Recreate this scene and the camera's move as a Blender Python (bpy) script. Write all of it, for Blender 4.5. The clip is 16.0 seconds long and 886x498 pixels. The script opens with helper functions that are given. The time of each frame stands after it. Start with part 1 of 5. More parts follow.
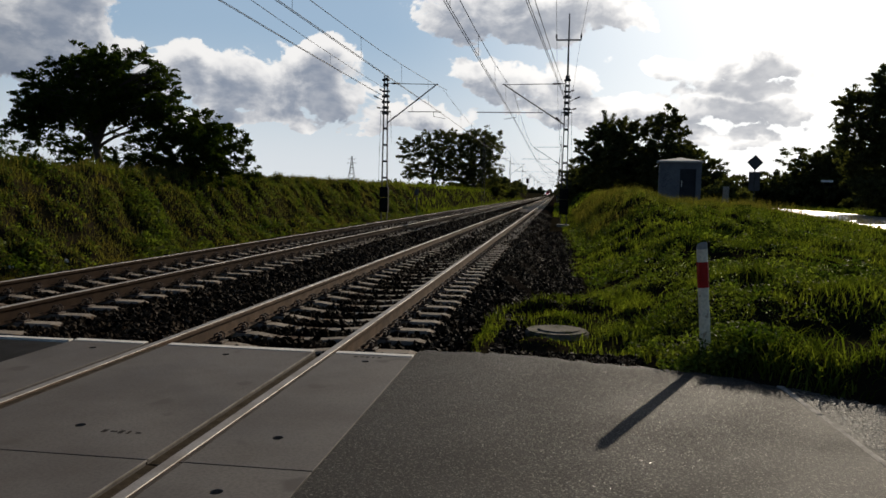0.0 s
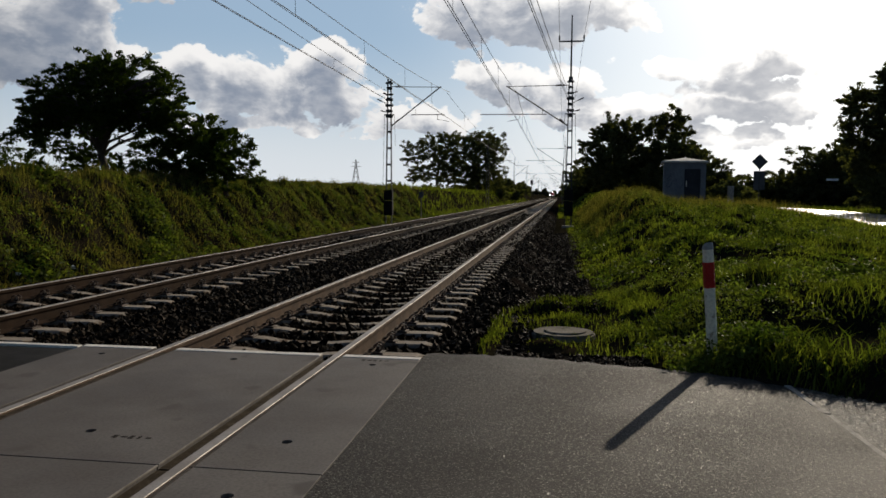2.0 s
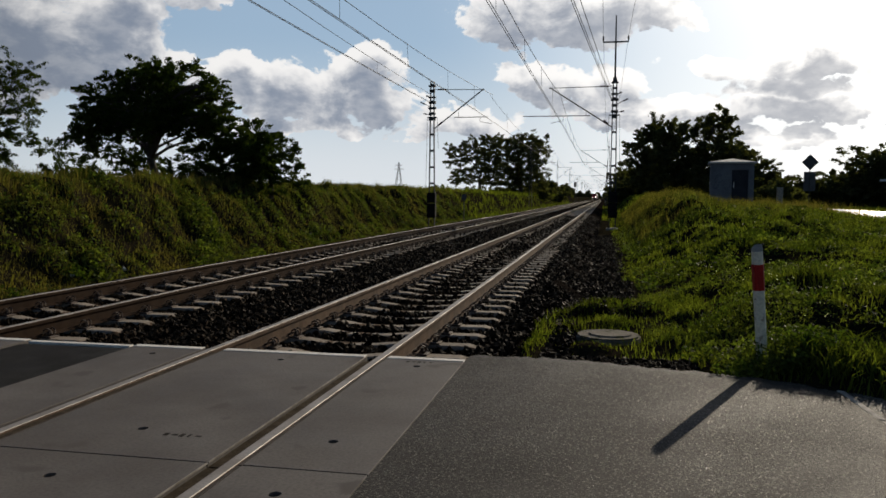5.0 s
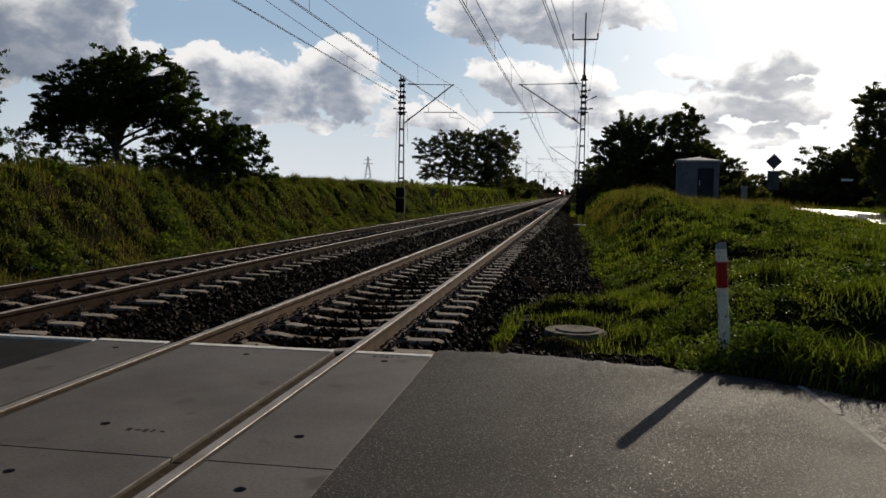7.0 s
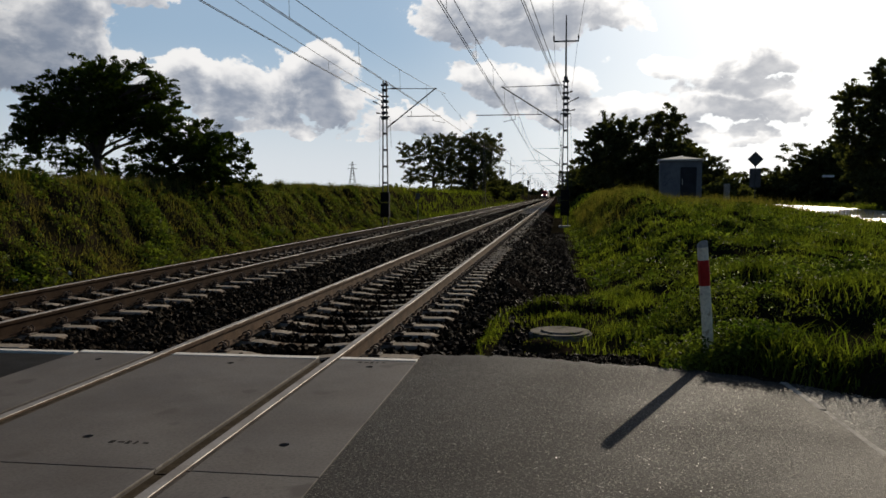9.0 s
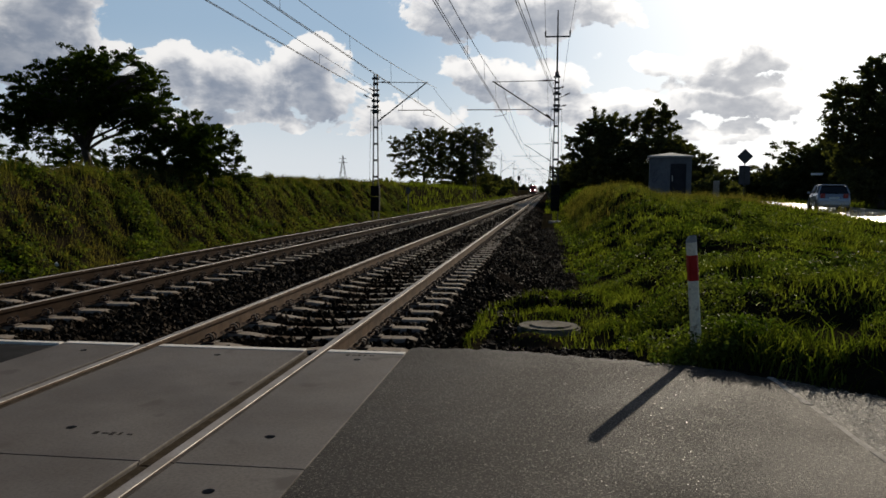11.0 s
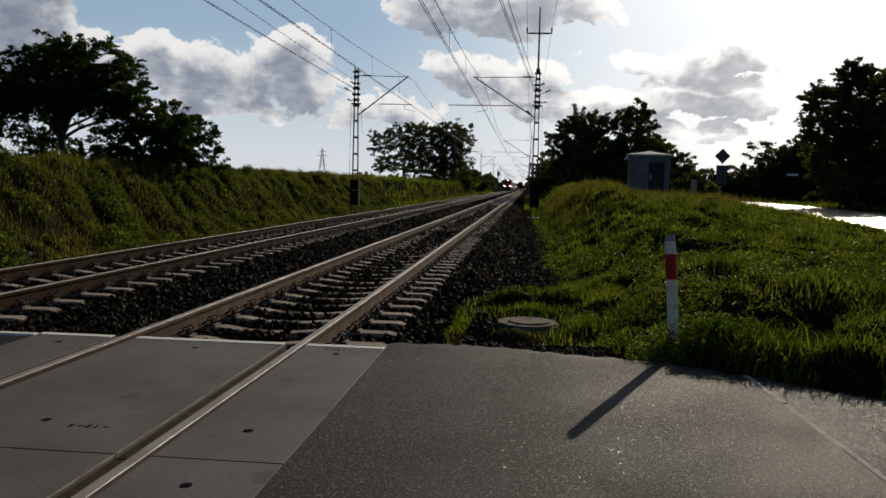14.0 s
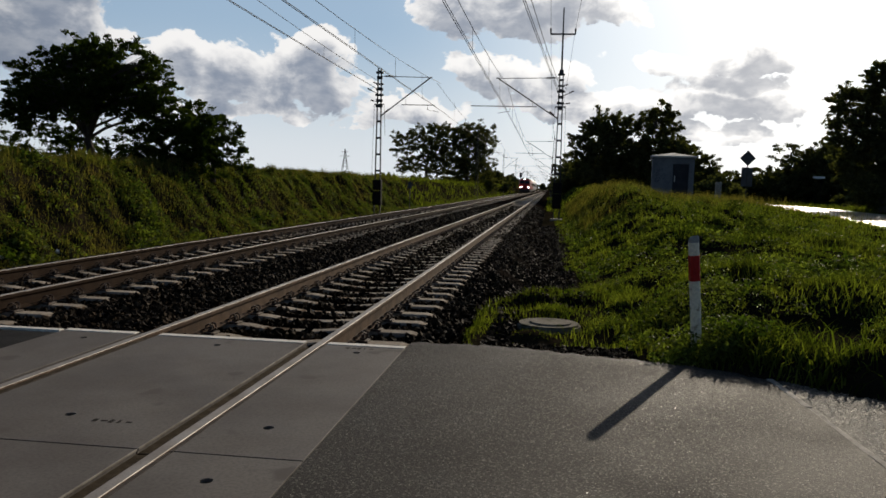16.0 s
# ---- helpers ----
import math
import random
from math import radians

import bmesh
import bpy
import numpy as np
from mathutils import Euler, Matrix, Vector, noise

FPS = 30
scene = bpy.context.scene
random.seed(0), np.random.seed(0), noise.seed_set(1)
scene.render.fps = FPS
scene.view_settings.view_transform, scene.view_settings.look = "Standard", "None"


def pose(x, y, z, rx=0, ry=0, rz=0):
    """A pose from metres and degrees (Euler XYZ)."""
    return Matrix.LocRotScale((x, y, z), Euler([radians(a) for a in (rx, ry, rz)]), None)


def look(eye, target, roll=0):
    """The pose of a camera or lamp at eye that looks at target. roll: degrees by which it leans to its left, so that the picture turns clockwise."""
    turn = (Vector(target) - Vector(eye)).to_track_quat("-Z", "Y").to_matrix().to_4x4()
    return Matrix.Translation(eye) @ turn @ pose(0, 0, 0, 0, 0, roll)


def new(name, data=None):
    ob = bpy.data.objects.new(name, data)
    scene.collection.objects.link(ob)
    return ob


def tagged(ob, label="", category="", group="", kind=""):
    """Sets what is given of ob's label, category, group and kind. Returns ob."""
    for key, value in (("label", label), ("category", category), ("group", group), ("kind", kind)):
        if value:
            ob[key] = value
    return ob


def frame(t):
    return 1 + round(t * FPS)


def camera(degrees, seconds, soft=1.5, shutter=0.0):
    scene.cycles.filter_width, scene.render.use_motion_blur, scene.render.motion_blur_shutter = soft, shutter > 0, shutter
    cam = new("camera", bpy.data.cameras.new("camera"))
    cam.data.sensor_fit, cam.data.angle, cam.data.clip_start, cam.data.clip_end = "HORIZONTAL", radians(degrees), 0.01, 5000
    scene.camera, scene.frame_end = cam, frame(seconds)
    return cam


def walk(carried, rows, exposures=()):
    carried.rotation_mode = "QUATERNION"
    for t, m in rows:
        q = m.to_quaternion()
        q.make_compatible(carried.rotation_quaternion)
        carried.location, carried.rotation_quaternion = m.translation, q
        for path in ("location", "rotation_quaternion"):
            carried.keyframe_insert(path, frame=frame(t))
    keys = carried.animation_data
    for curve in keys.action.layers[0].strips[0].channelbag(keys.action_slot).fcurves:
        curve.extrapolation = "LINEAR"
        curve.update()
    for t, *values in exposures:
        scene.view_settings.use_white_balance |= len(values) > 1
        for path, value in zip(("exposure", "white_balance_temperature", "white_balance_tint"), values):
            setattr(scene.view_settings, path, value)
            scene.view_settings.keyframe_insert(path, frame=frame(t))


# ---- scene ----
cam = camera(57.8, 16.0, soft=1.6)
PATH = [
    (0, (2.548, -6.307, 1.32), (2.273, -4.331, 1.178), 1.2),
    (0.5, (2.547, -6.312, 1.324), (2.291, -4.334, 1.176), 0.9),
    (1, (2.551, -6.318, 1.324), (2.295, -4.339, 1.178), 0.7),
    (1.5, (2.547, -6.319, 1.327), (2.276, -4.343, 1.187), 0.6),
    (2, (2.541, -6.325, 1.325), (2.254, -4.351, 1.189), 0.6),
    (2.5, (2.534, -6.329, 1.326), (2.221, -4.358, 1.201), 0.6),
    (3, (2.527, -6.337, 1.325), (2.134, -4.38, 1.202), 0.8),
    (5.5, (2.532, -6.337, 1.322), (2.142, -4.379, 1.19), 0.3),
    (6, (2.531, -6.336, 1.322), (2.143, -4.379, 1.188), 0.2),
    (6.5, (2.535, -6.336, 1.321), (2.184, -4.372, 1.179), 0.9),
    (7, (2.535, -6.336, 1.322), (2.22, -4.366, 1.18), 1.0),
    (7.5, (2.536, -6.332, 1.324), (2.219, -4.362, 1.192), 0.6),
    (8, (2.541, -6.331, 1.32), (2.254, -4.356, 1.189), 0.8),
    (8.5, (2.555, -6.335, 1.325), (2.288, -4.358, 1.194), 0.3),
    (9, (2.559, -6.332, 1.326), (2.278, -4.356, 1.193), -0.1),
    (9.2, (2.569, -6.335, 1.328), (2.299, -4.358, 1.197), -0.3),
    (11.3, (2.564, -6.304, 1.309), (2.305, -4.326, 1.162), 0.5),
    (11.5, (2.562, -6.302, 1.31), (2.292, -4.325, 1.166), 0.4),
    (12, (2.557, -6.302, 1.314), (2.285, -4.326, 1.179), 0.4),
    (12.5, (2.554, -6.302, 1.312), (2.281, -4.325, 1.188), 0.6),
    (13, (2.549, -6.296, 1.311), (2.281, -4.319, 1.18), 0.5),
    (13.5, (2.55, -6.302, 1.312), (2.33, -4.32, 1.161), 1.1),
    (14, (2.55, -6.312, 1.315), (2.347, -4.329, 1.157), 1.3),
    (14.5, (2.552, -6.312, 1.315), (2.322, -4.333, 1.148), 1.2),
    (15, (2.555, -6.309, 1.312), (2.323, -4.33, 1.134), 1.5),
    (15.5, (2.552, -6.31, 1.313), (2.324, -4.33, 1.149), 1.7),
    (16, (2.553, -6.306, 1.305), (2.296, -4.329, 1.148), 1.6),
]
EXPOSURES = [(0.0, -0.36), (12.6, -0.36), (13.4, -0.47), (14.2, -0.47), (15.0, -0.34), (16.0, -0.34)]
walk(cam, [(t, look(eye, target, roll)) for t, eye, target, roll in PATH], EXPOSURES)

# ---------------------------------------------------------------- light
SUN_AZ, SUN_EL = 20.6, 20.9          # degrees right of the track's direction (+y), above the horizon
sun = new("sun", bpy.data.lights.new("sun", "SUN"))
sun.data.energy, sun.data.angle, sun.data.color = 5.0, radians(0.6), (1.0, 0.87, 0.68)
_s = Vector((math.sin(radians(SUN_AZ)) * math.cos(radians(SUN_EL)), math.cos(radians(SUN_AZ)) * math.cos(radians(SUN_EL)), math.sin(radians(SUN_EL))))
sun.matrix_world = look(_s * 100, (0, 0, 0))


class Nodes:
    """Short hand for building node trees."""

    def __init__(self, tree):
        self.t = tree
        tree.nodes.clear()

    def add(self, kind, **values):
        n = self.t.nodes.new(kind)
        for k, v in values.items():
            self.put(n.inputs[k.replace("_", " ")], v)
        return n

    def put(self, socket, v):
        if isinstance(v, bpy.types.NodeSocket):
            self.t.links.new(v, socket)
        elif isinstance(v, tuple) and len(v) == 3 and socket.type == "RGBA":
            socket.default_value = (*v, 1)
        else:
            socket.default_value = v

    def math(self, op, a, b=0.0, c=0.0):
        n = self.t.nodes.new("ShaderNodeMath")
        n.operation = op
        for s, v in zip(n.inputs, (a, b, c)):
            self.put(s, v)
        return n.outputs[0]

    def mix(self, f, a, b, blend="MIX"):
        n = self.t.nodes.new("ShaderNodeMix")
        n.data_type, n.blend_type = "RGBA", blend
        self.put(n.inputs[0], f), self.put(n.inputs[6], a), self.put(n.inputs[7], b)
        return n.outputs[2]

    def ramp(self, v, lo, hi, a=0.0, b=1.0, smooth=True):
        n = self.t.nodes.new("ShaderNodeMapRange")
        n.interpolation_type = "SMOOTHSTEP" if smooth else "LINEAR"
        for s, w in zip(n.inputs, (v, lo, hi, a, b)):
            self.put(s, w)
        return n.outputs[0]

    def noise(self, vec, scale, detail=4.0, rough=0.55, dist=0.0):
        n = self.t.nodes.new("ShaderNodeTexNoise")
        if vec is not None:
            self.put(n.inputs["Vector"], vec)
        n.inputs["Scale"].default_value, n.inputs["Detail"].default_value = scale, detail
        n.inputs["Roughness"].default_value, n.inputs["Distortion"].default_value = rough, dist
        return n.outputs[0]


# sky with cumulus clouds, laid out by azimuth and elevation in radians
world = bpy.data.worlds.new("sky")
scene.world = world
world.use_nodes = True
N = Nodes(world.node_tree)
sky = N.add("ShaderNodeTexSky")
sky.sky_type, sky.sun_disc, sky.sun_elevation, sky.sun_rotation = "NISHITA", False, radians(SUN_EL), radians(SUN_AZ)
sky.air_density, sky.dust_density, sky.ozone_density = 1.0, 0.6, 2.5
tc = N.add("ShaderNodeTexCoord")
sep = N.add("ShaderNodeSeparateXYZ", Vector=tc.outputs["Generated"])
az = N.math("ARCTAN2", sep.outputs[0], sep.outputs[1])
el = N.math("ARCSINE", sep.outputs[2])
# azimuth, elevation, half width, height above, depth below, weight
CLOUDS = ((-0.346, 0.112, 0.155, 0.062, 0.026, 1.0), (-0.47, 0.135, 0.045, 0.045, 0.03, 0.9), (-0.65, 0.15, 0.15, 0.10, 0.06, 1.1), (-0.502, 0.228, 0.055, 0.040, 0.016, 0.9),
          (-0.038, 0.205, 0.16, 0.055, 0.024, 1.1), (-0.045, 0.131, 0.10, 0.030, 0.02, 0.7), (0.032, 0.098, 0.12, 0.028, 0.018, 0.9), (0.213, 0.146, 0.095, 0.036, 0.018, 1.1),
          (0.225, 0.106, 0.11, 0.026, 0.016, 1.1), (0.158, 0.073, 0.12, 0.020, 0.014, 1.0), (-0.373, 0.076, 0.13, 0.018, 0.010, 0.6), (-0.196, 0.090, 0.09, 0.020, 0.012, 0.6), (0.1, 0.29, 0.12, 0.04, 0.03, 0.8))


def cloud_cover(lift, amount):
    e = N.math("ADD", el, lift)
    v = N.add("ShaderNodeCombineXYZ", X=N.math("MULTIPLY", az, 1.0), Y=N.math("MULTIPLY", e, 1.35)).outputs[0]
    n = N.math("SUBTRACT", N.noise(v, 15.0, 9.0, 0.58, 0.25), 0.5)
    total = None
    far = N.add("ShaderNodeVectorMath")
    far.operation = "ADD"
    N.put(far.inputs[0], v)
    far.inputs[1].default_value = (7.3, 2.1, 0.0)
    bent = N.math("ADD", az, N.math("MULTIPLY", N.math("SUBTRACT", N.noise(v, 11.0, 3.0, 0.5), 0.5), 0.16))
    e = N.math("ADD", e, N.math("MULTIPLY", N.math("SUBTRACT", N.noise(far.outputs[0], 13.0, 4.0, 0.55), 0.5), 0.075))
    for a, b, w, up, down, g in CLOUDS:
        d = N.math("SUBTRACT", e, b)
        q = N.math("ADD", N.math("POWER", N.math("ABSOLUTE", N.math("DIVIDE", N.math("SUBTRACT", bent, a), w)), 2.6),
                   N.math("POWER", N.math("ADD", N.math("MAXIMUM", N.math("DIVIDE", d, up), 0.0), N.math("MAXIMUM", N.math("DIVIDE", d, -down), 0.0)), 2.0))
        f = N.math("MULTIPLY", N.math("SUBTRACT", 1.0, q), g)
        total = f if total is None else N.math("MAXIMUM", total, f)
    total = N.math("MAXIMUM", total, -1.0)
    # scattered cumulus over the rest of the sky
    other = N.math("SUBTRACT", N.math("MULTIPLY", N.noise(v, 3.0, 3.0, 0.5), 3.0), 2.0)
    out = N.ramp(N.math("ABSOLUTE", az), 0.75, 1.0)
    total = N.math("MAXIMUM", total, N.math("SUBTRACT", N.math("MULTIPLY", other, 1.0), N.math("SUBTRACT", 1.0, out)))
    return N.math("ADD", N.math("MULTIPLY", total, 0.62), N.math("MULTIPLY", n, amount))


here, above = cloud_cover(0.0, 2.7), cloud_cover(0.020, 2.2)
cover = N.ramp(here, 0.0, 0.16)
thick = N.ramp(N.math("ADD", above, N.math("MULTIPLY", here, 0.25)), -0.10, 0.75)
thick = N.math("MULTIPLY", thick, N.ramp(N.noise(N.add("ShaderNodeCombineXYZ", X=az, Y=N.math("MULTIPLY", el, 1.8)).outputs[0], 26.0, 5.0, 0.55), 0.30, 0.62, 0.78, 1.0))
away = N.math("SQRT", N.math("ADD", N.math("POWER", N.math("SUBTRACT", az, radians(SUN_AZ)), 2.0), N.math("POWER", N.math("SUBTRACT", el, radians(SUN_EL)), 2.0)))
sunward = N.ramp(away, 0.05, 0.62, 1.0, 0.0)
low = N.ramp(el, 0.27, 0.60, 1.0, 0.12)
broad = N.math("MULTIPLY", N.ramp(away, 0.80, 1.6, 1.0, 0.10), low)
rim = N.mix(1.0, N.mix(sunward, (23.9, 23.4, 22.9), (37.8, 36.5, 34.6)), broad, "MULTIPLY")
belly = N.mix(1.0, N.mix(sunward, (6.0, 7.0, 9.0), (14.6, 14.6, 15.0)), broad, "MULTIPLY")
cloud = N.mix(thick, rim, belly)
haze = N.math("MULTIPLY", N.ramp(el, 0.0, 0.20, 0.95, 0.0), broad)
clear = N.mix(1.0, sky.outputs[0], (1.0, 1.12, 1.25), "MULTIPLY")
clear = N.mix(N.math("MULTIPLY", broad, 0.55), clear, (12.6, 16.9, 21.5))
clear = N.mix(haze, clear, N.mix(sunward, (18.6, 19.6, 20.6), (30.2, 29.6, 28.4)))
veil = N.math("MULTIPLY", N.math("MULTIPLY", sunward, 0.9), N.ramp(el, 0.30, 0.75, 1.0, 0.15))
clear = N.mix(veil, clear, (34.0, 33.4, 32.1))
bg = N.add("ShaderNodeBackground", Color=N.mix(N.math("MULTIPLY", cover, 0.95), clear, cloud), Strength=0.05)
out = N.add("ShaderNodeOutputWorld", Surface=bg.outputs[0])


# ---------------------------------------------------------------- materials
def material(name, a, b, scale=4.0, rough=0.8, bump=0.3, bump_scale=60.0, metal=0.0, c=None, fine=40.0, fine_amount=0.35, rough_var=0.1, per_object=0.0,
             per_island=0.0, translucent=0.0, bump_depth=0.01, spots=None, emit=None, specular=0.5):
    """A procedural surface: colour from a to b in broad patches, towards c in fine grain, with relief."""
    m = bpy.data.materials.new(name)
    m.use_nodes = True
    n = Nodes(m.node_tree)
    pos = n.add("ShaderNodeNewGeometry")
    vec = pos.outputs["Position"] if not per_object else n.add("ShaderNodeTexCoord").outputs["Object"]
    col = n.mix(n.ramp(n.noise(vec, scale, 5.0, 0.6), 0.35, 0.65), a, b)
    grain = n.noise(vec, fine, 3.0, 0.6)
    col = n.mix(n.math("MULTIPLY", n.ramp(grain, 0.4, 0.65), fine_amount), col, c or tuple(v * 0.45 for v in a))
    if spots:
        sp_scale, sp_size, sp_col = spots
        col = n.mix(n.ramp(n.noise(vec, sp_scale, 2.0, 0.5), sp_size, sp_size + 0.06), col, sp_col)
    if per_object:
        r = n.add("ShaderNodeObjectInfo").outputs["Random"]
        col = n.mix(1.0, col, n.mix(r, (1 - per_object,) * 3, (1 + per_object,) * 3), "MULTIPLY")
    if per_island:
        r = pos.outputs["Random Per Island"]
        col = n.mix(1.0, col, n.mix(r, (1 - per_island,) * 3, (1 + per_island, 1 + per_island, 1 + per_island * 0.6)), "MULTIPLY")
    ro = n.ramp(n.noise(vec, scale * 2.3, 4.0, 0.6), 0.3, 0.7, rough - rough_var, min(1.0, rough + rough_var))
    p = n.add("ShaderNodeBsdfPrincipled", Base_Color=col, Roughness=ro, Metallic=metal)
    p.inputs["Specular IOR Level"].default_value = specular
    if emit:
        p.inputs["Emission Color"].default_value, p.inputs["Emission Strength"].default_value = (*emit[0], 1), emit[1]
    if bump:
        bm_ = n.add("ShaderNodeBump", Strength=bump, Distance=bump_depth, Height=n.noise(vec, bump_scale, 5.0, 0.65))
        n.put(p.inputs["Normal"], bm_.outputs[0])
    surf = p.outputs[0]
    if translucent:
        tr = n.add("ShaderNodeBsdfTranslucent", Color=n.mix(1.0, col, (1.7, 1.85, 0.62), "MULTIPLY"))
        mx = n.add("ShaderNodeMixShader", Fac=translucent)
        n.put(mx.inputs[1], surf), n.put(mx.inputs[2], tr.outputs[0])
        surf = mx.outputs[0]
    n.add("ShaderNodeOutputMaterial", Surface=surf)
    return m


M_SOIL = material("soil_and_turf", (0.013, 0.013, 0.007), (0.023, 0.018, 0.011), 0.9, 0.95, 0.8, 9.0, bump_depth=0.08, fine=14.0, specular=0.0)
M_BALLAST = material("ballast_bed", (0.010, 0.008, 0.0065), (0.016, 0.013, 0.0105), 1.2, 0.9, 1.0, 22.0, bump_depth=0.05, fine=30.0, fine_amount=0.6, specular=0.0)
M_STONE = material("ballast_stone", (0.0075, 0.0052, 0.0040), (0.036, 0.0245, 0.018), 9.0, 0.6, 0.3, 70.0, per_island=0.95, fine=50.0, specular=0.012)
M_CHIP = material("stone_chip", (0.06, 0.055, 0.05), (0.16, 0.148, 0.135), 9.0, 0.34, 0.0, per_island=0.7, specular=0.45)
M_SLEEPER = material("sleeper_concrete", (0.25, 0.21, 0.168), (0.35, 0.30, 0.245), 3.0, 0.8, 0.4, 80.0, per_object=0.18, fine=45.0, spots=(7.0, 0.56, (0.10, 0.066, 0.042)), specular=0.06)
M_RUST = material("rail_rust", (0.060, 0.040, 0.028), (0.100, 0.064, 0.042), 5.0, 0.85, 0.35, 90.0, fine=60.0, c=(0.03, 0.020, 0.014), bump_depth=0.003, specular=0.06)
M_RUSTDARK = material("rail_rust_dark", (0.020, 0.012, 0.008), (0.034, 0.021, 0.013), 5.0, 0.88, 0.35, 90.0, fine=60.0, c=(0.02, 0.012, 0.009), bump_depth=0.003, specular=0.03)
M_RAILTOP = material("rail_head_steel", (0.34, 0.31, 0.285), (0.24, 0.21, 0.185), 3.0, 0.62, 0.08, 120.0, metal=0.35, fine=80.0, fine_amount=0.4, bump_depth=0.001, rough_var=0.06, specular=0.2)
M_CLIP = material("fastening_iron", (0.045, 0.030, 0.022), (0.08, 0.048, 0.03), 20.0, 0.75, 0.3, 120.0)
M_PANEL = material("crossing_concrete", (0.110, 0.096, 0.086), (0.152, 0.136, 0.122), 0.9, 0.65, 0.3, 110.0, fine=55.0, fine_amount=0.32, rough_var=0.06, bump_depth=0.003, spots=(2.2, 0.64, (0.092, 0.080, 0.071)), specular=0.08)
M_EDGE = material("edge_steel", (0.80, 0.74, 0.66), (0.66, 0.61, 0.54), 6.0, 0.6, 0.2, 60.0, fine=40.0, bump_depth=0.002, specular=0.3)
M_ANGLE = material("flangeway_steel", (0.30, 0.265, 0.225), (0.17, 0.145, 0.12), 7.0, 0.65, 0.3, 60.0, fine=40.0, bump_depth=0.002, specular=0.15)
M_DARKGAP = material("rubber_infill", (0.060, 0.051, 0.045), (0.095, 0.080, 0.071), 5.0, 0.85, 0.3, 80.0, specular=0.05)
M_ASPHALT = material("asphalt", (0.031, 0.027, 0.024), (0.045, 0.039, 0.034), 0.45, 0.66, 1.0, 130.0, fine=85.0, fine_amount=0.75, c=(0.010, 0.009, 0.008), bump_depth=0.008, rough_var=0.06, spots=(70.0, 0.59, (0.125, 0.113, 0.099)), specular=0.066)
M_ROUGH = material("rough_asphalt", (0.032, 0.029, 0.028), (0.050, 0.046, 0.044), 1.4, 0.62, 1.0, 70.0, fine=60.0, fine_amount=0.75, c=(0.008, 0.008, 0.008), bump_depth=0.014, rough_var=0.05, spots=(46.0, 0.58, (0.15, 0.14, 0.132)), specular=0.055)
M_PATCH = material("dark_asphalt", (0.020, 0.019, 0.019), (0.028, 0.027, 0.026), 1.5, 0.85, 0.5, 90.0, fine=120.0, bump_depth=0.006, specular=0.04)
M_KERB = material("kerb_concrete", (0.36, 0.335, 0.30), (0.22, 0.205, 0.18), 9.0, 0.85, 0.6, 50.0, specular=0.2, fine=30.0, fine_amount=0.5)
M_WETROAD = material("far_road_asphalt", (0.10, 0.098, 0.095), (0.13, 0.127, 0.12), 0.6, 0.33, 0.35, 40.0, bump_depth=0.006, rough_var=0.08)
M_GRASS = material("grass", (0.038, 0.056, 0.010), (0.105, 0.120, 0.026), 1.6, 0.6, 0.0, fine=3.0, fine_amount=0.3, c=(0.11, 0.10, 0.032), per_island=0.6, translucent=0.42, specular=0.0)
M_DRYGRASS = material("dry_grass", (0.13, 0.100, 0.044), (0.098, 0.092, 0.032), 0.9, 0.7, 0.0, fine=3.0, fine_amount=0.3, per_island=0.4, translucent=0.38, specular=0.0)
M_WEED = material("weed_leaves", (0.036, 0.058, 0.013), (0.105, 0.122, 0.034), 1.5, 0.6, 0.0, fine=4.0, per_island=0.6, translucent=0.36, specular=0.02)
M_LEAF = material("tree_leaves", (0.026, 0.042, 0.011), (0.048, 0.064, 0.018), 0.9, 0.55, 0.0, fine=2.0, per_island=0.4, translucent=0.28, specular=0.0)
# far leaves lightened in colour to stand for glare veiling the dark crowns
M_FARLEAF = material("far_tree_leaves_glare", (0.058, 0.062, 0.032), (0.105, 0.105, 0.052), 0.3, 0.6, 0.0, fine=0.8, per_island=0.4, translucent=0.30, specular=0.0)
M_BARK = material("bark", (0.045, 0.036, 0.028), (0.075, 0.06, 0.046), 4.0, 0.9, 0.8, 25.0, bump_depth=0.02)
M_GALV = material("mast_steel", (0.055, 0.052, 0.049), (0.085, 0.081, 0.077), 3.0, 0.65, 0.1, 60.0, metal=0.3, specular=0.2)
M_WIRE = material("copper_wire", (0.055, 0.05, 0.048), (0.075, 0.068, 0.062), 3.0, 0.6, 0.0, metal=0.6)
M_BLACKBOX = material("dark_painted_steel", (0.010, 0.0095, 0.009), (0.016, 0.015, 0.0145), 3.0, 0.7, 0.1, 50.0, specular=0.05)
M_INSUL = material("brown_porcelain", (0.07, 0.035, 0.02), (0.09, 0.045, 0.03), 5.0, 0.25, 0.0)
M_HUT = material("hut_render", (0.13, 0.135, 0.15), (0.17, 0.175, 0.19), 1.1, 0.9, 0.4, 50.0, fine=8.0, fine_amount=0.3, c=(0.085, 0.085, 0.09), specular=0.2)
M_BANKGRASS = material("bank_grass", (0.044, 0.054, 0.015), (0.115, 0.108, 0.038), 1.3, 0.65, 0.0, fine=3.0, fine_amount=0.4, c=(0.11, 0.085, 0.042), per_island=0.55, translucent=0.40, specular=0.0)
M_HUTROOF = material("hut_roof_concrete", (0.42, 0.41, 0.40), (0.5, 0.49, 0.47), 1.5, 0.85, 0.3, 40.0)
M_HUTDOOR = material("hut_door_paint", (0.022, 0.023, 0.030), (0.032, 0.033, 0.042), 2.0, 0.6, 0.1, 30.0, specular=0.2)
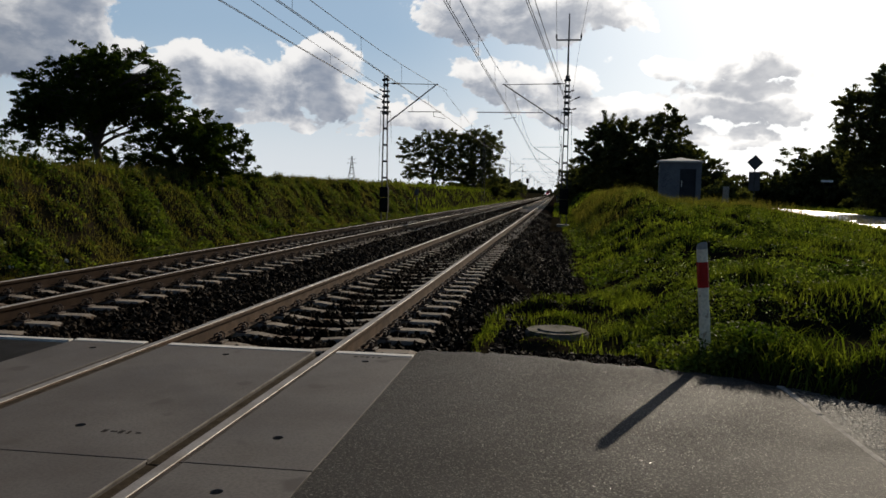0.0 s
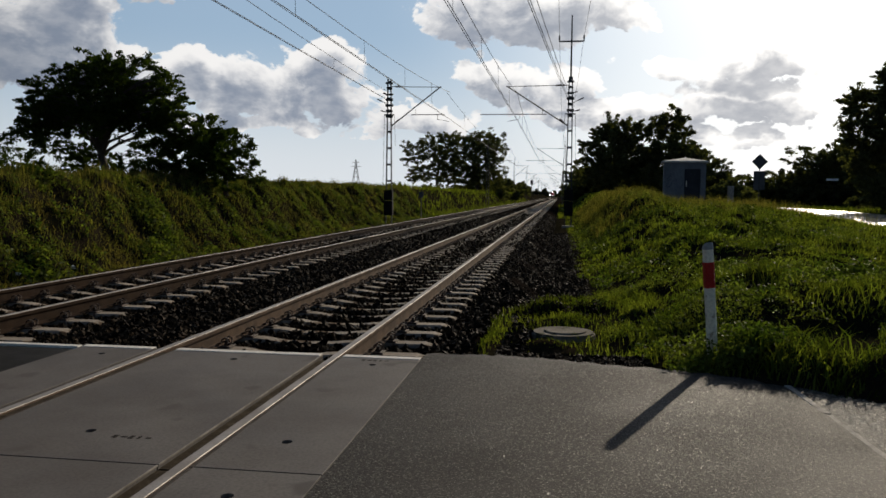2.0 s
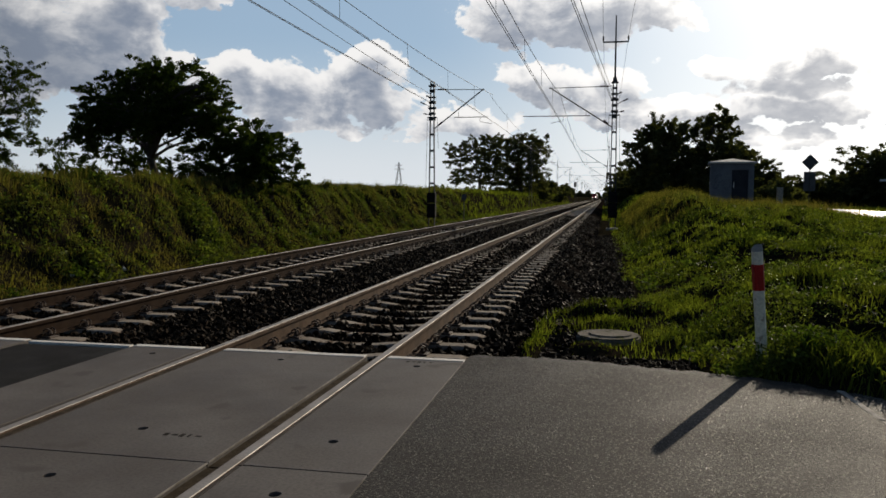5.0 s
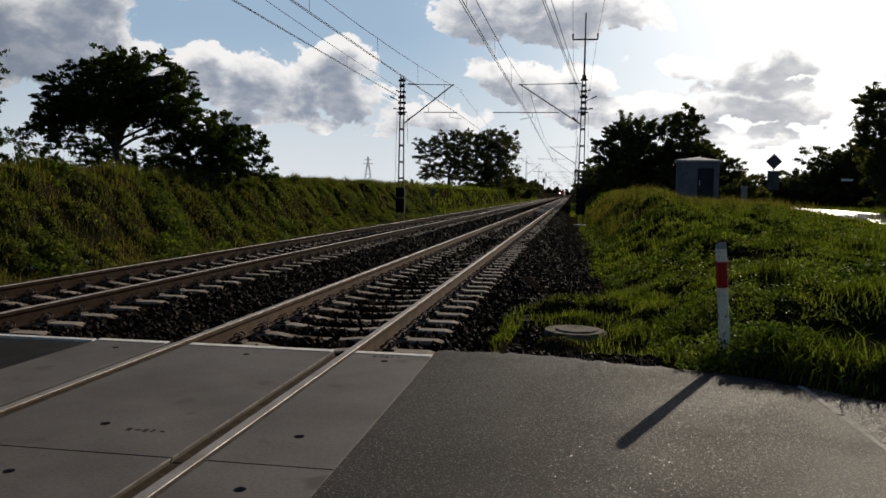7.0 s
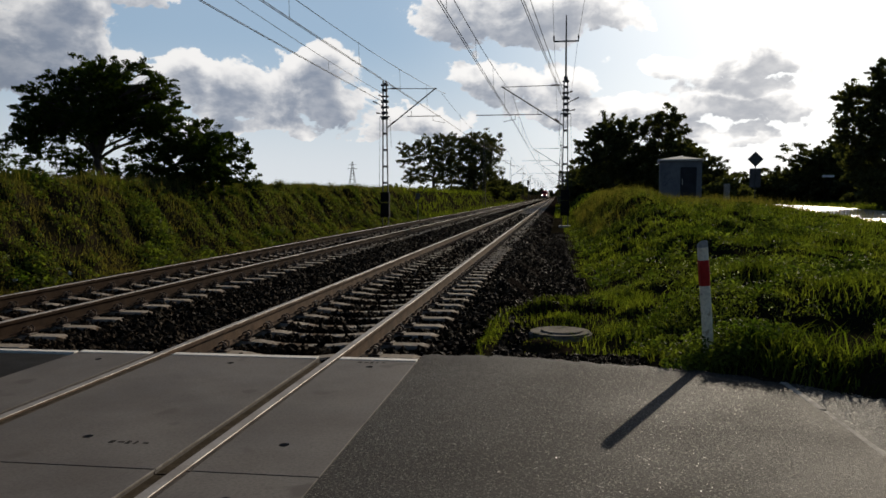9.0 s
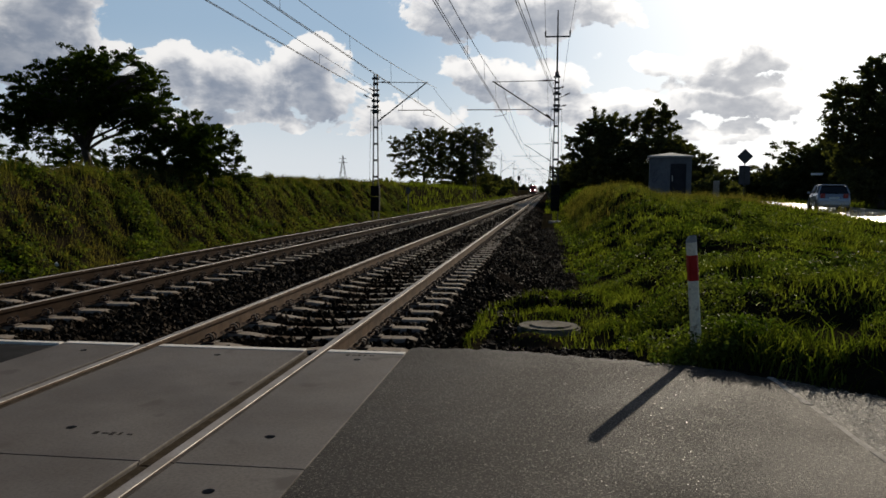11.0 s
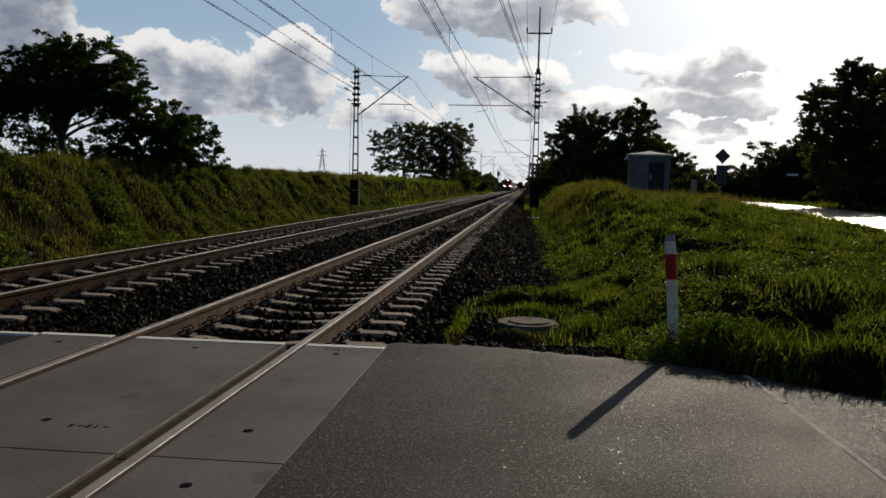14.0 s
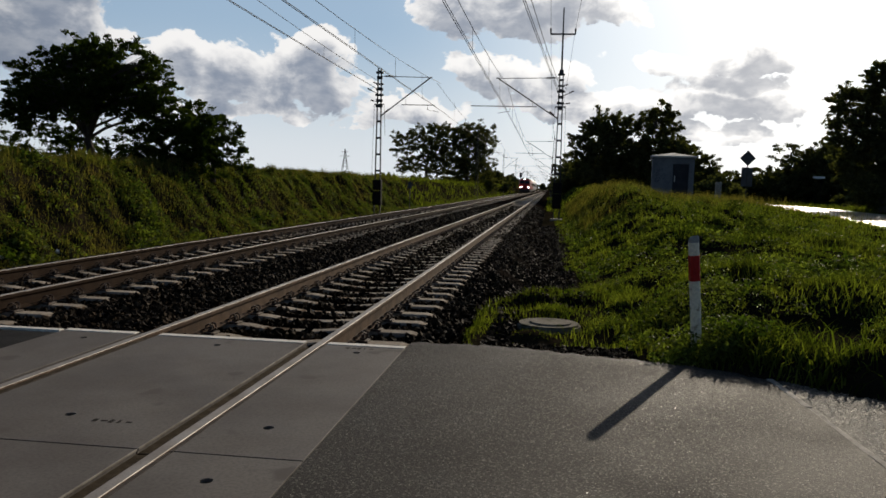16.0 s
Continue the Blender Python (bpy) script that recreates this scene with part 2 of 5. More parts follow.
M_GRAFFITI = material("graffiti_paint", (0.06, 0.06, 0.08), (0.1, 0.1, 0.13), 3.0, 0.7, 0.0)
# white paint tinted cream with the warm bounced light put into its colour
M_POSTWHITE = material("post_white_paint", (0.82, 0.71, 0.53), (0.86, 0.77, 0.62), 6.0, 0.6, 0.2, 60.0, spots=(14.0, 0.60, (0.46, 0.36, 0.25)), specular=0.2)
M_POSTRED = material("post_red_paint", (0.36, 0.014, 0.011), (0.44, 0.024, 0.018), 6.0, 0.5, 0.1, 60.0, specular=0.2)
M_POSTGREY = material("post_cap_grey", (0.3, 0.29, 0.28), (0.42, 0.41, 0.39), 8.0, 0.7, 0.2, 60.0)
M_MANHOLE = material("manhole_concrete", (0.13, 0.115, 0.092), (0.18, 0.16, 0.13), 4.0, 0.9, 0.6, 50.0, bump_depth=0.006, spots=(9.0, 0.58, (0.06, 0.06, 0.036)), specular=0.05)
M_SIGNBACK = material("sign_back_grey", (0.05, 0.05, 0.053), (0.07, 0.07, 0.074), 2.0, 0.6, 0.0, metal=0.2)
M_TRAINRED = material("train_red_paint", (0.20, 0.010, 0.010), (0.25, 0.016, 0.014), 0.7, 0.45, 0.0, specular=0.3)
M_TRAINGREY = material("train_grey_paint", (0.16, 0.16, 0.17), (0.2, 0.2, 0.21), 0.7, 0.5, 0.0)
M_TRAINDARK = material("train_underframe", (0.025, 0.023, 0.022), (0.04, 0.036, 0.033), 2.0, 0.7, 0.1, 20.0)
M_GLASS = material("dark_window_glass", (0.012, 0.014, 0.016), (0.02, 0.022, 0.025), 1.0, 0.08, 0.0, rough_var=0.02)
M_LAMP = material("headlamp_glow", (0.9, 0.9, 0.85), (0.9, 0.9, 0.85), 1.0, 0.3, 0.0, emit=((1.0, 0.93, 0.85), 30.0))
M_CARPAINT = material("car_silver_blue_paint", (0.34, 0.36, 0.40), (0.38, 0.40, 0.44), 1.0, 0.22, 0.0, metal=0.35, rough_var=0.03, fine_amount=0.05)
M_TYRE = material("tyre_rubber", (0.02, 0.02, 0.02), (0.03, 0.03, 0.03), 8.0, 0.8, 0.1, 60.0)
M_RIM = material("alloy_rim", (0.4, 0.4, 0.41), (0.5, 0.5, 0.5), 8.0, 0.4, 0.0, metal=0.8)
M_TAIL = material("tail_lamp_red", (0.30, 0.01, 0.01), (0.4, 0.015, 0.012), 8.0, 0.25, 0.0)
M_PLATE = material("plate_white", (0.6, 0.6, 0.58), (0.65, 0.65, 0.62), 8.0, 0.5, 0.0)
M_DIRT = material("flangeway_dirt", (0.045, 0.035, 0.024), (0.075, 0.058, 0.040), 9.0, 0.95, 0.8, 60.0, bump_depth=0.01, specular=0.03)
M_BAR = material("dark_lettering", (0.022, 0.02, 0.018), (0.035, 0.032, 0.028), 8.0, 0.9, 0.0, specular=0.05)
M_WHITEWALL = material("white_paper", (0.75, 0.74, 0.72), (0.85, 0.84, 0.82), 5.0, 0.6, 0.1)
M_FLOWER = material("flower_white", (0.7, 0.7, 0.66), (0.8, 0.8, 0.75), 5.0, 0.7, 0.0, translucent=0.3, specular=0.0)


# ---------------------------------------------------------------- builders
def mesh_np(name, verts, faces, mat, smooth=False):
    """A mesh object's data from arrays: all faces with the same number of corners."""
    me = bpy.data.meshes.new(name)
    verts, faces = np.asarray(verts, dtype=np.float32), np.asarray(faces, dtype=np.int32)
    m, k = faces.shape
    me.vertices.add(len(verts)), me.loops.add(m * k), me.polygons.add(m)
    me.vertices.foreach_set("co", verts.ravel())
    me.loops.foreach_set("vertex_index", faces.ravel())
    me.polygons.foreach_set("loop_start", np.arange(0, m * k, k, dtype=np.int32))
    me.polygons.foreach_set("use_smooth", np.full(m, smooth))
    me.update(calc_edges=True)
    me.validate()
    me.materials.append(mat)
    return me


def part(name, bm, mat, parent, label="", smooth=False):
    """Links a bmesh as one mesh object under a thing or a part."""
    me = bpy.data.meshes.new(name)
    if smooth:
        for f in bm.faces:
            f.smooth = True
    bm.normal_update()
    bm.to_mesh(me)
    bm.free()
    for m in mat if isinstance(mat, (list, tuple)) else (mat,):
        me.materials.append(m)
    ob = new(name, me)
    ob.parent = parent
    return tagged(ob, label)


def thing(name, place, label, category, group="", kind="", turn=0):
    ob = new(name)
    ob.matrix_basis = pose(*place, 0, 0, turn)
    return tagged(ob, label, category, group, kind)


def box(bm, x0, x1, y0, y1, z0, z1, bevel=0.0, mi=0):
    r = bmesh.ops.create_cube(bm, size=1.0, matrix=Matrix.Translation(((x0 + x1) / 2, (y0 + y1) / 2, (z0 + z1) / 2)) @ Matrix.Diagonal((x1 - x0, y1 - y0, z1 - z0, 1)))
    vs = r["verts"]
    if bevel:
        es = list({e for v in vs for e in v.link_edges})
        bmesh.ops.bevel(bm, geom=es, offset=bevel, segments=2, affect="EDGES", profile=0.5)
    if mi:
        for f in {f for v in vs if v.is_valid for f in v.link_faces}:
            f.material_index = mi
    return bm


def tube(bm, pts, radii, sides=6, cap=True):
    """A tapered tube through points."""
    pts = [Vector(p) for p in pts]
    radii = radii if isinstance(radii, (list, tuple)) else [radii] * len(pts)
    rings = []
    for i, p in enumerate(pts):
        d = (pts[min(i + 1, len(pts) - 1)] - pts[max(i - 1, 0)]).normalized()
        u = d.cross(Vector((0, 0, 1)) if abs(d.z) < 0.95 else Vector((1, 0, 0))).normalized()
        w = d.cross(u)
        rings.append([bm.verts.new(p + (u * math.cos(a) + w * math.sin(a)) * radii[i]) for a in (2 * math.pi * k / sides for k in range(sides))])
    for r0, r1 in zip(rings, rings[1:]):
        for k in range(sides):
            bm.faces.new((r0[k], r0[(k + 1) % sides], r1[(k + 1) % sides], r1[k]))
    if cap:
        bm.faces.new(rings[0][::-1]), bm.faces.new(rings[-1])
    return bm


def prism(bm, profile, y0, y1, mi=0):
    """A closed (x, z) profile drawn out along y."""
    a = [bm.verts.new((x, y0, z)) for x, z in profile]
    b = [bm.verts.new((x, y1, z)) for x, z in profile]
    n = len(profile)
    fs = [bm.faces.new((a[i], a[(i + 1) % n], b[(i + 1) % n], b[i])) for i in range(n)]
    fs += [bm.faces.new(a[::-1]), bm.faces.new(b)]
    for f in fs:
        f.material_index = mi
    bmesh.ops.recalc_face_normals(bm, faces=fs)
    return fs


def S(v, a, b):
    """Smooth step from a to b."""
    t = np.clip((np.asarray(v, dtype=float) - a) / (b - a), 0, 1)
    return t * t * (3 - 2 * t)


def wobble(x, y, k, seed=0.0):
    """A cheap smooth noise for arrays, about -1 to 1."""
    return (np.sin(x * k + seed) * np.cos(y * k * 0.83 + seed * 1.7) + 0.6 * np.sin(x * k * 2.1 + y * k * 1.3 + seed * 2.3) + 0.5 * np.cos(y * k * 2.7 - x * k * 1.1 + seed)) / 1.7


def edge_y(x):
    """Where the asphalt ends, along x."""
    return np.interp(x, (-30, 1.4, 2.0, 2.5, 3.2, 3.8, 4.15, 4.6, 5.4, 7.0, 12.0), (-0.02, 0.26, 0.32, 0.25, 0.08, -0.12, -0.36, -0.72, -1.2, -1.8, -2.4))


class Lumps:
    """Rounded tussocks over a stretch of ground, kept on a fine grid."""

    def __init__(self, x0, x1, y0, y1, sizes, seed, step=0.06):
        rng = np.random.default_rng(seed)
        self.x0, self.y0, self.step = x0, y0, step
        nx, ny = int((x1 - x0) / step) + 1, int((y1 - y0) / step) + 1
        self.h = np.zeros((ny, nx))
        for gap, r0, r1, h0, h1 in sizes:
            for cy in np.arange(y0, y1, gap):
                for cx in np.arange(x0, x1, gap):
                    px, py = cx + rng.uniform(-0.5, 0.5) * gap, cy + rng.uniform(-0.5, 0.5) * gap
                    r, h, q = rng.uniform(r0, r1), rng.uniform(h0, h1), rng.uniform(0.7, 1.4)
                    a0, a1 = max(0, int((px - r * 1.4 - x0) / step)), min(nx, int((px + r * 1.4 - x0) / step) + 2)
                    b0, b1 = max(0, int((py - r * 1.4 - y0) / step)), min(ny, int((py + r * 1.4 - y0) / step) + 2)
                    if rng.uniform() < 0.25 or a1 <= a0 or b1 <= b0:
                        continue
                    X, Y = np.meshgrid(x0 + step * np.arange(a0, a1), y0 + step * np.arange(b0, b1))
                    d = ((X - px) * q / r) ** 2 + ((Y - py) / (q * r)) ** 2
                    self.h[b0:b1, a0:a1] = np.maximum(self.h[b0:b1, a0:a1], h * np.clip(1 - d, 0, 1) ** 0.7)

    def at(self, x, y):
        ny, nx = self.h.shape
        u, v = (x - self.x0) / self.step, (y - self.y0) / self.step
        inside = (u > 0) & (u < nx - 1.001) & (v > 0) & (v < ny - 1.001)
        u, v = np.clip(u, 0, nx - 1.001), np.clip(v, 0, ny - 1.001)
        i, j = u.astype(int), v.astype(int)
        f, g = u - i, v - j
        h = self.h
        return inside * ((h[j, i] * (1 - f) + h[j, i + 1] * f) * (1 - g) + (h[j + 1, i] * (1 - f) + h[j + 1, i + 1] * f) * g)


VERGE_LUMPS = Lumps(1.6, 15.0, -1.6, 42.0, ((0.6, 0.22, 0.42, 0.10, 0.26), (1.5, 0.5, 0.95, 0.16, 0.38)), 91)
BANK_LUMPS = Lumps(-13.5, -7.9, 2.0, 62.0, ((0.75, 0.28, 0.5, 0.12, 0.34), (1.7, 0.5, 1.0, 0.2, 0.5)), 92)


def ground_h(x, y):
    x, y = np.asarray(x, dtype=float), np.asarray(y, dtype=float)
    bed = -0.66 + 0 * x
    left = 1.62 + 0.25 * S(x, -12, -40) + 0.10 * wobble(x, y, 0.35) + 0.08 * wobble(x, y, 1.3, 2.0)
    bank = S(-x, 8.1, 10.9 + 0.5 * wobble(0 * x, y, 0.3)) * S(y, 0.5, 5.0)
    z = bed * (1 - bank) + left * bank + (0.20 * wobble(x, y, 1.5, 8.0) + 0.13 * wobble(x, y, 3.3, 5.0)) * bank * (1 - S(-x, 11, 12.5))
    z = z + BANK_LUMPS.at(x, y) * S(y, 2.0, 4.0) * S(-x, 7.9, 8.6) * (1 - 0.85 * S(-x, 9.7, 11.0))
    verge = -0.10 + 0.92 * S(y, 5, 36) * (1 - S(x, 11.5, 17)) + 0.22 * S(x, 13, 19) * S(y, 8, 40)
    mound = 0.52 * S(x, 3.9, 6.2) * (1 - S(x, 5.9, 8.3)) * S(y, 13, 31)
    right = verge + mound + (0.12 * wobble(x, y, 1.1, 1.0) * S(y, 2, 8) * (1 - 0.6 * S(x, 8, 11)) + 0.06 * wobble(x, y, 2.6, 4.0) * S(y, 0.8, 4)) * S(x, 3.2, 4.4)
    right = right + 0.20 * S(y - edge_y(x), 0.02, 0.50) * S(x, 2.9, 3.5) * (1 - S(y, 3, 6))
    ditch = -0.10 - 0.10 * S(y, 0.6, 1.4) - 0.35 * S(y, 3.0, 9.0)
    right = right + VERGE_LUMPS.at(x, y) * S(x, 3.1, 4.0) * (0.55 + 0.45 * S(y, 0.6, 2.5)) * (1 - 0.75 * S(x - 0.10 * y, 6.0, 8.5)) * (1 - 0.45 * S(y, 24, 34))
    right = ditch + (right - ditch) * S(x, 2.95, 4.5 + 1.3 * S(y, 4, 12) + 0.3 * wobble(0 * x, y, 0.5))
    right = right + 0.75 * VERGE_LUMPS.at(x, y) * S(x, 1.9, 2.5) * (1 - S(x, 3.1, 4.0)) * (1 - S(y, 6.5, 8.0)) * S(y, 0.9, 1.7) * S(np.hypot(x - 2.6, y - 2.35), 0.45, 0.85)
    near = 1 - S(y, 3.8, 6.0)
    k = S(x, 1.9 - 0.45 * near, 2.6 - 0.75 * near)
    z = z * (1 - k) + right * k
    # under the road the ground drops out of the way
    road = 1 - S(y - edge_y(x), -0.25, 0.10)
    return z * (1 - road) + np.minimum(z, -0.25) * road


# ---------------------------------------------------------------- ground
def build_ground():
    xs = np.concatenate([-np.geomspace(2500, 16, 22), np.arange(-15, -13.5, 0.3), np.arange(-13.5, -7.6, 0.13), np.arange(-7.5, -6, 0.5), np.arange(-6, 1.6, 1.9), np.arange(1.7, 12, 0.10), np.arange(12, 15, 0.2), np.geomspace(15.3, 2500, 26)])
    ys = np.concatenate([-np.geomspace(1500, 8, 14), np.arange(-7, -1.5, 0.8), np.arange(-1.5, 18, 0.10), np.arange(18, 42, 0.18), np.arange(42, 62, 0.5), np.geomspace(63, 3500, 30)])
    X, Y = np.meshgrid(xs, ys)
    V = np.stack([X, Y, ground_h(X, Y)], -1).reshape(-1, 3)
    a = (np.arange(len(ys) - 1)[:, None] * len(xs) + np.arange(len(xs) - 1)).ravel()
    F = np.stack([a, a + 1, a + 1 + len(xs), a + len(xs)], -1)
    ob = new("ground", mesh_np("ground", V, F, M_SOIL, True))
    tagged(ob, "dark soil and turf of the fields, bank and verge", "ground", kind="structure")


build_ground()


def build_ballast():
    xs = np.array([-7.3, -6.5, -6.0, -5.2, -4.0, -2.8, -2.0, -1.3, -0.6, 0, 0.7, 1.3, 1.65, 2.1, 2.5])
    zs = np.array([-0.75, -0.45, -0.25, -0.22, -0.235, -0.22, -0.24, -0.22, -0.235, -0.235, -0.235, -0.22, -0.25, -0.55, -0.75])
    ys = np.concatenate([np.arange(0.02, 30, 0.3), np.geomspace(30.5, 1500, 60)])
    X, Y = np.meshgrid(xs, ys)
    Z = np.broadcast_to(zs, X.shape) + 0.018 * wobble(X, Y, 3.1)
    X = X + 0.12 * wobble(X * 0, Y, 1.2, 3.0) * (np.abs(X + 2) > 3.5)
    a = (np.arange(len(ys) - 1)[:, None] * len(xs) + np.arange(len(xs) - 1)).ravel()
    F = np.stack([a, a + 1, a + 1 + len(xs), a + len(xs)], -1)
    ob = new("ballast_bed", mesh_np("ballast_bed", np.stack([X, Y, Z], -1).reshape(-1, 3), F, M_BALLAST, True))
    tagged(ob, "dark crushed stone bed under both tracks", "ballast", kind="structure")


build_ballast()

SLEEPER_Y0, PITCH = 0.42, 0.60


def scatter_stones(name, n, y0, y1, size, seed, x0=-6.9, x1=2.25):
    rng = np.random.default_rng(seed)
    x, y = rng.uniform(x0, x1, n), y0 + (y1 - y0) * rng.uniform(0, 1, n) ** 1.25
    top = np.interp(x, (-7.3, -6.5, -6.0, -5.2, 1.3, 1.65, 2.1, 2.5), (-0.75, -0.45, -0.25, -0.222, -0.222, -0.25, -0.55, -0.75))
    ph = np.abs((y - SLEEPER_Y0 + PITCH / 2) % PITCH - PITCH / 2)
    top = np.where(x > 2.0, np.maximum(top, ground_h(x, y) + 0.004), top)
    on = (np.minimum(np.abs(x), np.abs(x + 4)) < 1.32) & (ph < 0.15)
    rail = np.min([np.abs(x - r) for r in (0.7525, -0.7525, -3.2475, -4.7525)], axis=0) < 0.11
    keep = ~on & ~rail
    x, y, top = x[keep], y[keep], top[keep]
    n = len(x)
    s = rng.uniform(0.55, 1.25, n) * size
    oct_ = np.array([[1, 0, 0], [-1, 0, 0], [0, 1, 0], [0, -1, 0], [0, 0, 1], [0, 0, -1]], float)
    tri = np.array([[0, 2, 4], [2, 1, 4], [1, 3, 4], [3, 0, 4], [2, 0, 5], [1, 2, 5], [3, 1, 5], [0, 3, 5]])
    v = oct_[None] * rng.uniform(0.55, 1.1, (n, 6, 1)) + rng.normal(0, 0.22, (n, 6, 3))
    q = rng.normal(size=(n, 4))
    q /= np.linalg.norm(q, axis=1)[:, None]
    w, a, b, c = q.T
    R = np.stack([1 - 2 * (b * b + c * c), 2 * (a * b - c * w), 2 * (a * c + b * w), 2 * (a * b + c * w), 1 - 2 * (a * a + c * c), 2 * (b * c - a * w),
                  2 * (a * c - b * w), 2 * (b * c + a * w), 1 - 2 * (a * a + b * b)], -1).reshape(n, 3, 3)
    v = np.einsum("nij,nkj->nki", R, v) * s[:, None, None]
    v += np.stack([x, y, top + rng.uniform(-0.2, 0.6, n) * s + 0.005], -1)[:, None]
    F = (tri[None] + 6 * np.arange(n)[:, None, None]).reshape(-1, 3)
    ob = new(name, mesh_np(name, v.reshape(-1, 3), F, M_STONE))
    tagged(ob, "loose dark crushed ballast stones between the sleepers", "ballast stones", kind="stuff")


scatter_stones("ballast_stones", 56000, 0.06, 20, 0.040, 3)
scatter_stones("ballast_stones", 26000, 17, 60, 0.055, 4)
scatter_stones("gravel_stones", 9000, 4.0, 34, 0.030, 5, 2.0, 3.15)
scatter_stones("gravel_stones", 2600, 0.22, 0.95, 0.022, 6, 1.5, 3.3)

# ---------------------------------------------------------------- tracks
HEAD = ((-0.036, 0.0), (-0.032, 0.004), (0.032, 0.004), (0.036, 0.0))


def build_track(cx, n_single, label):
    tr = thing("railway_track", (cx, 0, 0), label, "railway track", "pair of tracks")
    for sx in (-0.7525, 0.7525):
        bm = bmesh.new()
        p = [(-0.075, -0.172), (0.075, -0.172), (0.075, -0.160), (0.012, -0.143), (0.009, -0.05), (0.034, -0.038), (0.0355, -0.012), (0.028, -0.001), (-0.028, -0.001), (-0.0355, -0.012), (-0.034, -0.038), (-0.009, -0.05), (-0.012, -0.143), (-0.075, -0.160)]
        for y0, y1 in ((-12, 30), (30, 120), (120, 1500)):
            prism(bm, [(x + sx, z) for x, z in p], y0, y1)
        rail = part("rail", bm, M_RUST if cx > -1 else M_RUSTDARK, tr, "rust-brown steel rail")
        bm = bmesh.new()
        prism(bm, [(-0.031 + sx, -0.002), (-0.028 + sx, 0.0015), (0.028 + sx, 0.0015), (0.031 + sx, -0.002)], -12, 1500)
        part("running_surface", bm, M_RAILTOP, rail, "polished bright rail head")
    # sleeper: tapered, with a dipped middle
    bm = bmesh.new()
    cols = []
    for x, wt, zt in ((-1.30, 0.075, -0.20), (-1.22, 0.085, -0.178), (-0.5, 0.085, -0.182), (-0.25, 0.075, -0.212), (0, 0.072, -0.217), (0.25, 0.075, -0.212), (0.5, 0.085, -0.182), (1.22, 0.085, -0.178), (1.30, 0.075, -0.20)):
        cols.append([bm.verts.new((x, y, z)) for y, z in ((-0.14, -0.4), (-wt - 0.012, zt - 0.02), (-wt, zt), (wt, zt), (wt + 0.012, zt - 0.02), (0.14, -0.4))])
    for a, b in zip(cols, cols[1:]):
        for k in range(6):
            bm.faces.new((a[k], b[k], b[(k + 1) % 6], a[(k + 1) % 6]))
    bm.faces.new(cols[0]), bm.faces.new(cols[-1][::-1])
    bmesh.ops.recalc_face_normals(bm, faces=bm.faces[:])
    first = part("sleeper", bm, M_SLEEPER, tr, "pale concrete sleeper")
    first.location = (0, SLEEPER_Y0, 0)
    rng = random.Random(int(cx * 10) + 77)
    sv = np.array([v.co for v in first.data.vertices])
    sf = [tuple(p.vertices) for p in first.data.polygons]
    for i in range(1, n_single):
        o = new("sleeper", first.data)
        o.parent, o.location = tr, (rng.uniform(-0.015, 0.015), SLEEPER_Y0 + PITCH * i + rng.uniform(-0.012, 0.012), rng.uniform(-0.006, 0.002))
        o.rotation_euler = (0, 0, rng.uniform(-0.008, 0.008))
    V, F = [], []
    for j, i in enumerate(range(n_single, n_single + 420)):
        V += [(x, y + SLEEPER_Y0 + PITCH * i, z) for x, y, z in sv]
        F += [tuple(k + j * len(sv) for k in f) for f in sf]
    me = bpy.data.meshes.new("far_sleeper")
    me.from_pydata(V, [], F)
    me.materials.append(M_SLEEPER)
    o = new("far_sleeper", me)
    o.parent = tr
    tagged(o, kind="stuff")
    # fastening: base plate rib with screw head and clip
    bm = bmesh.new()
    box(bm, 0.075, 0.17, -0.075, 0.075, -0.18, -0.163, 0.003)
    for q in (-1, 1):
        tube(bm, [(0.115 + 0.040 * math.cos(a), q * (0.030 + 0.022 * math.sin(a * 0.5)), -0.122 + 0.040 * math.sin(a)) for a in (-2.4, -1.4, -0.4, 0.6, 1.6, 2.6, 3.4)], 0.0095, 5)
        tube(bm, [(0.072, q * 0.045, -0.135), (0.05, q * 0.040, -0.142), (0.03, q * 0.022, -0.146)], 0.010, 5)
    box(bm, 0.098, 0.128, -0.026, 0.026, -0.165, -0.112, 0.004)
    proto = part("rail_fastening", bm, M_CLIP, tr, "rusty bolted rail clip")
    data = proto.data
    spots = [(s, d, i) for i in range(0, 36) for s in (-0.7525, 0.7525) for d in (0, math.pi)]
    for k, (s, d, i) in enumerate(spots):
        o = proto if k == 0 else new("rail_fastening", data)
        o.parent, o.location, o.rotation_euler = tr, (s, SLEEPER_Y0 + PITCH * i, 0), (0, 0, d)
    fv = np.array([v.co for v in data.vertices])
    ff = [tuple(p.vertices) for p in data.polygons]
    V, F, c = [], [], 0
    for i in range(36, 110):
        for s in (-0.7525, 0.7525):
            for d in (1, -1):
                V += [(x * d + s, y * d + SLEEPER_Y0 + PITCH * i, z) for x, y, z in fv]
                F += [tuple(k + c for k in f) for f in ff]
                c += len(fv)
    me = bpy.data.meshes.new("far_fastening")
    me.from_pydata(V, [], F)
    me.materials.append(M_CLIP)
    o = new("far_fastening", me)
    o.parent = tr
    tagged(o, kind="stuff")


build_track(0.0, 110, "straight railway track with rusty rails on pale concrete sleepers")
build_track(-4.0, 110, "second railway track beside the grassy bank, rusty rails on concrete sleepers")


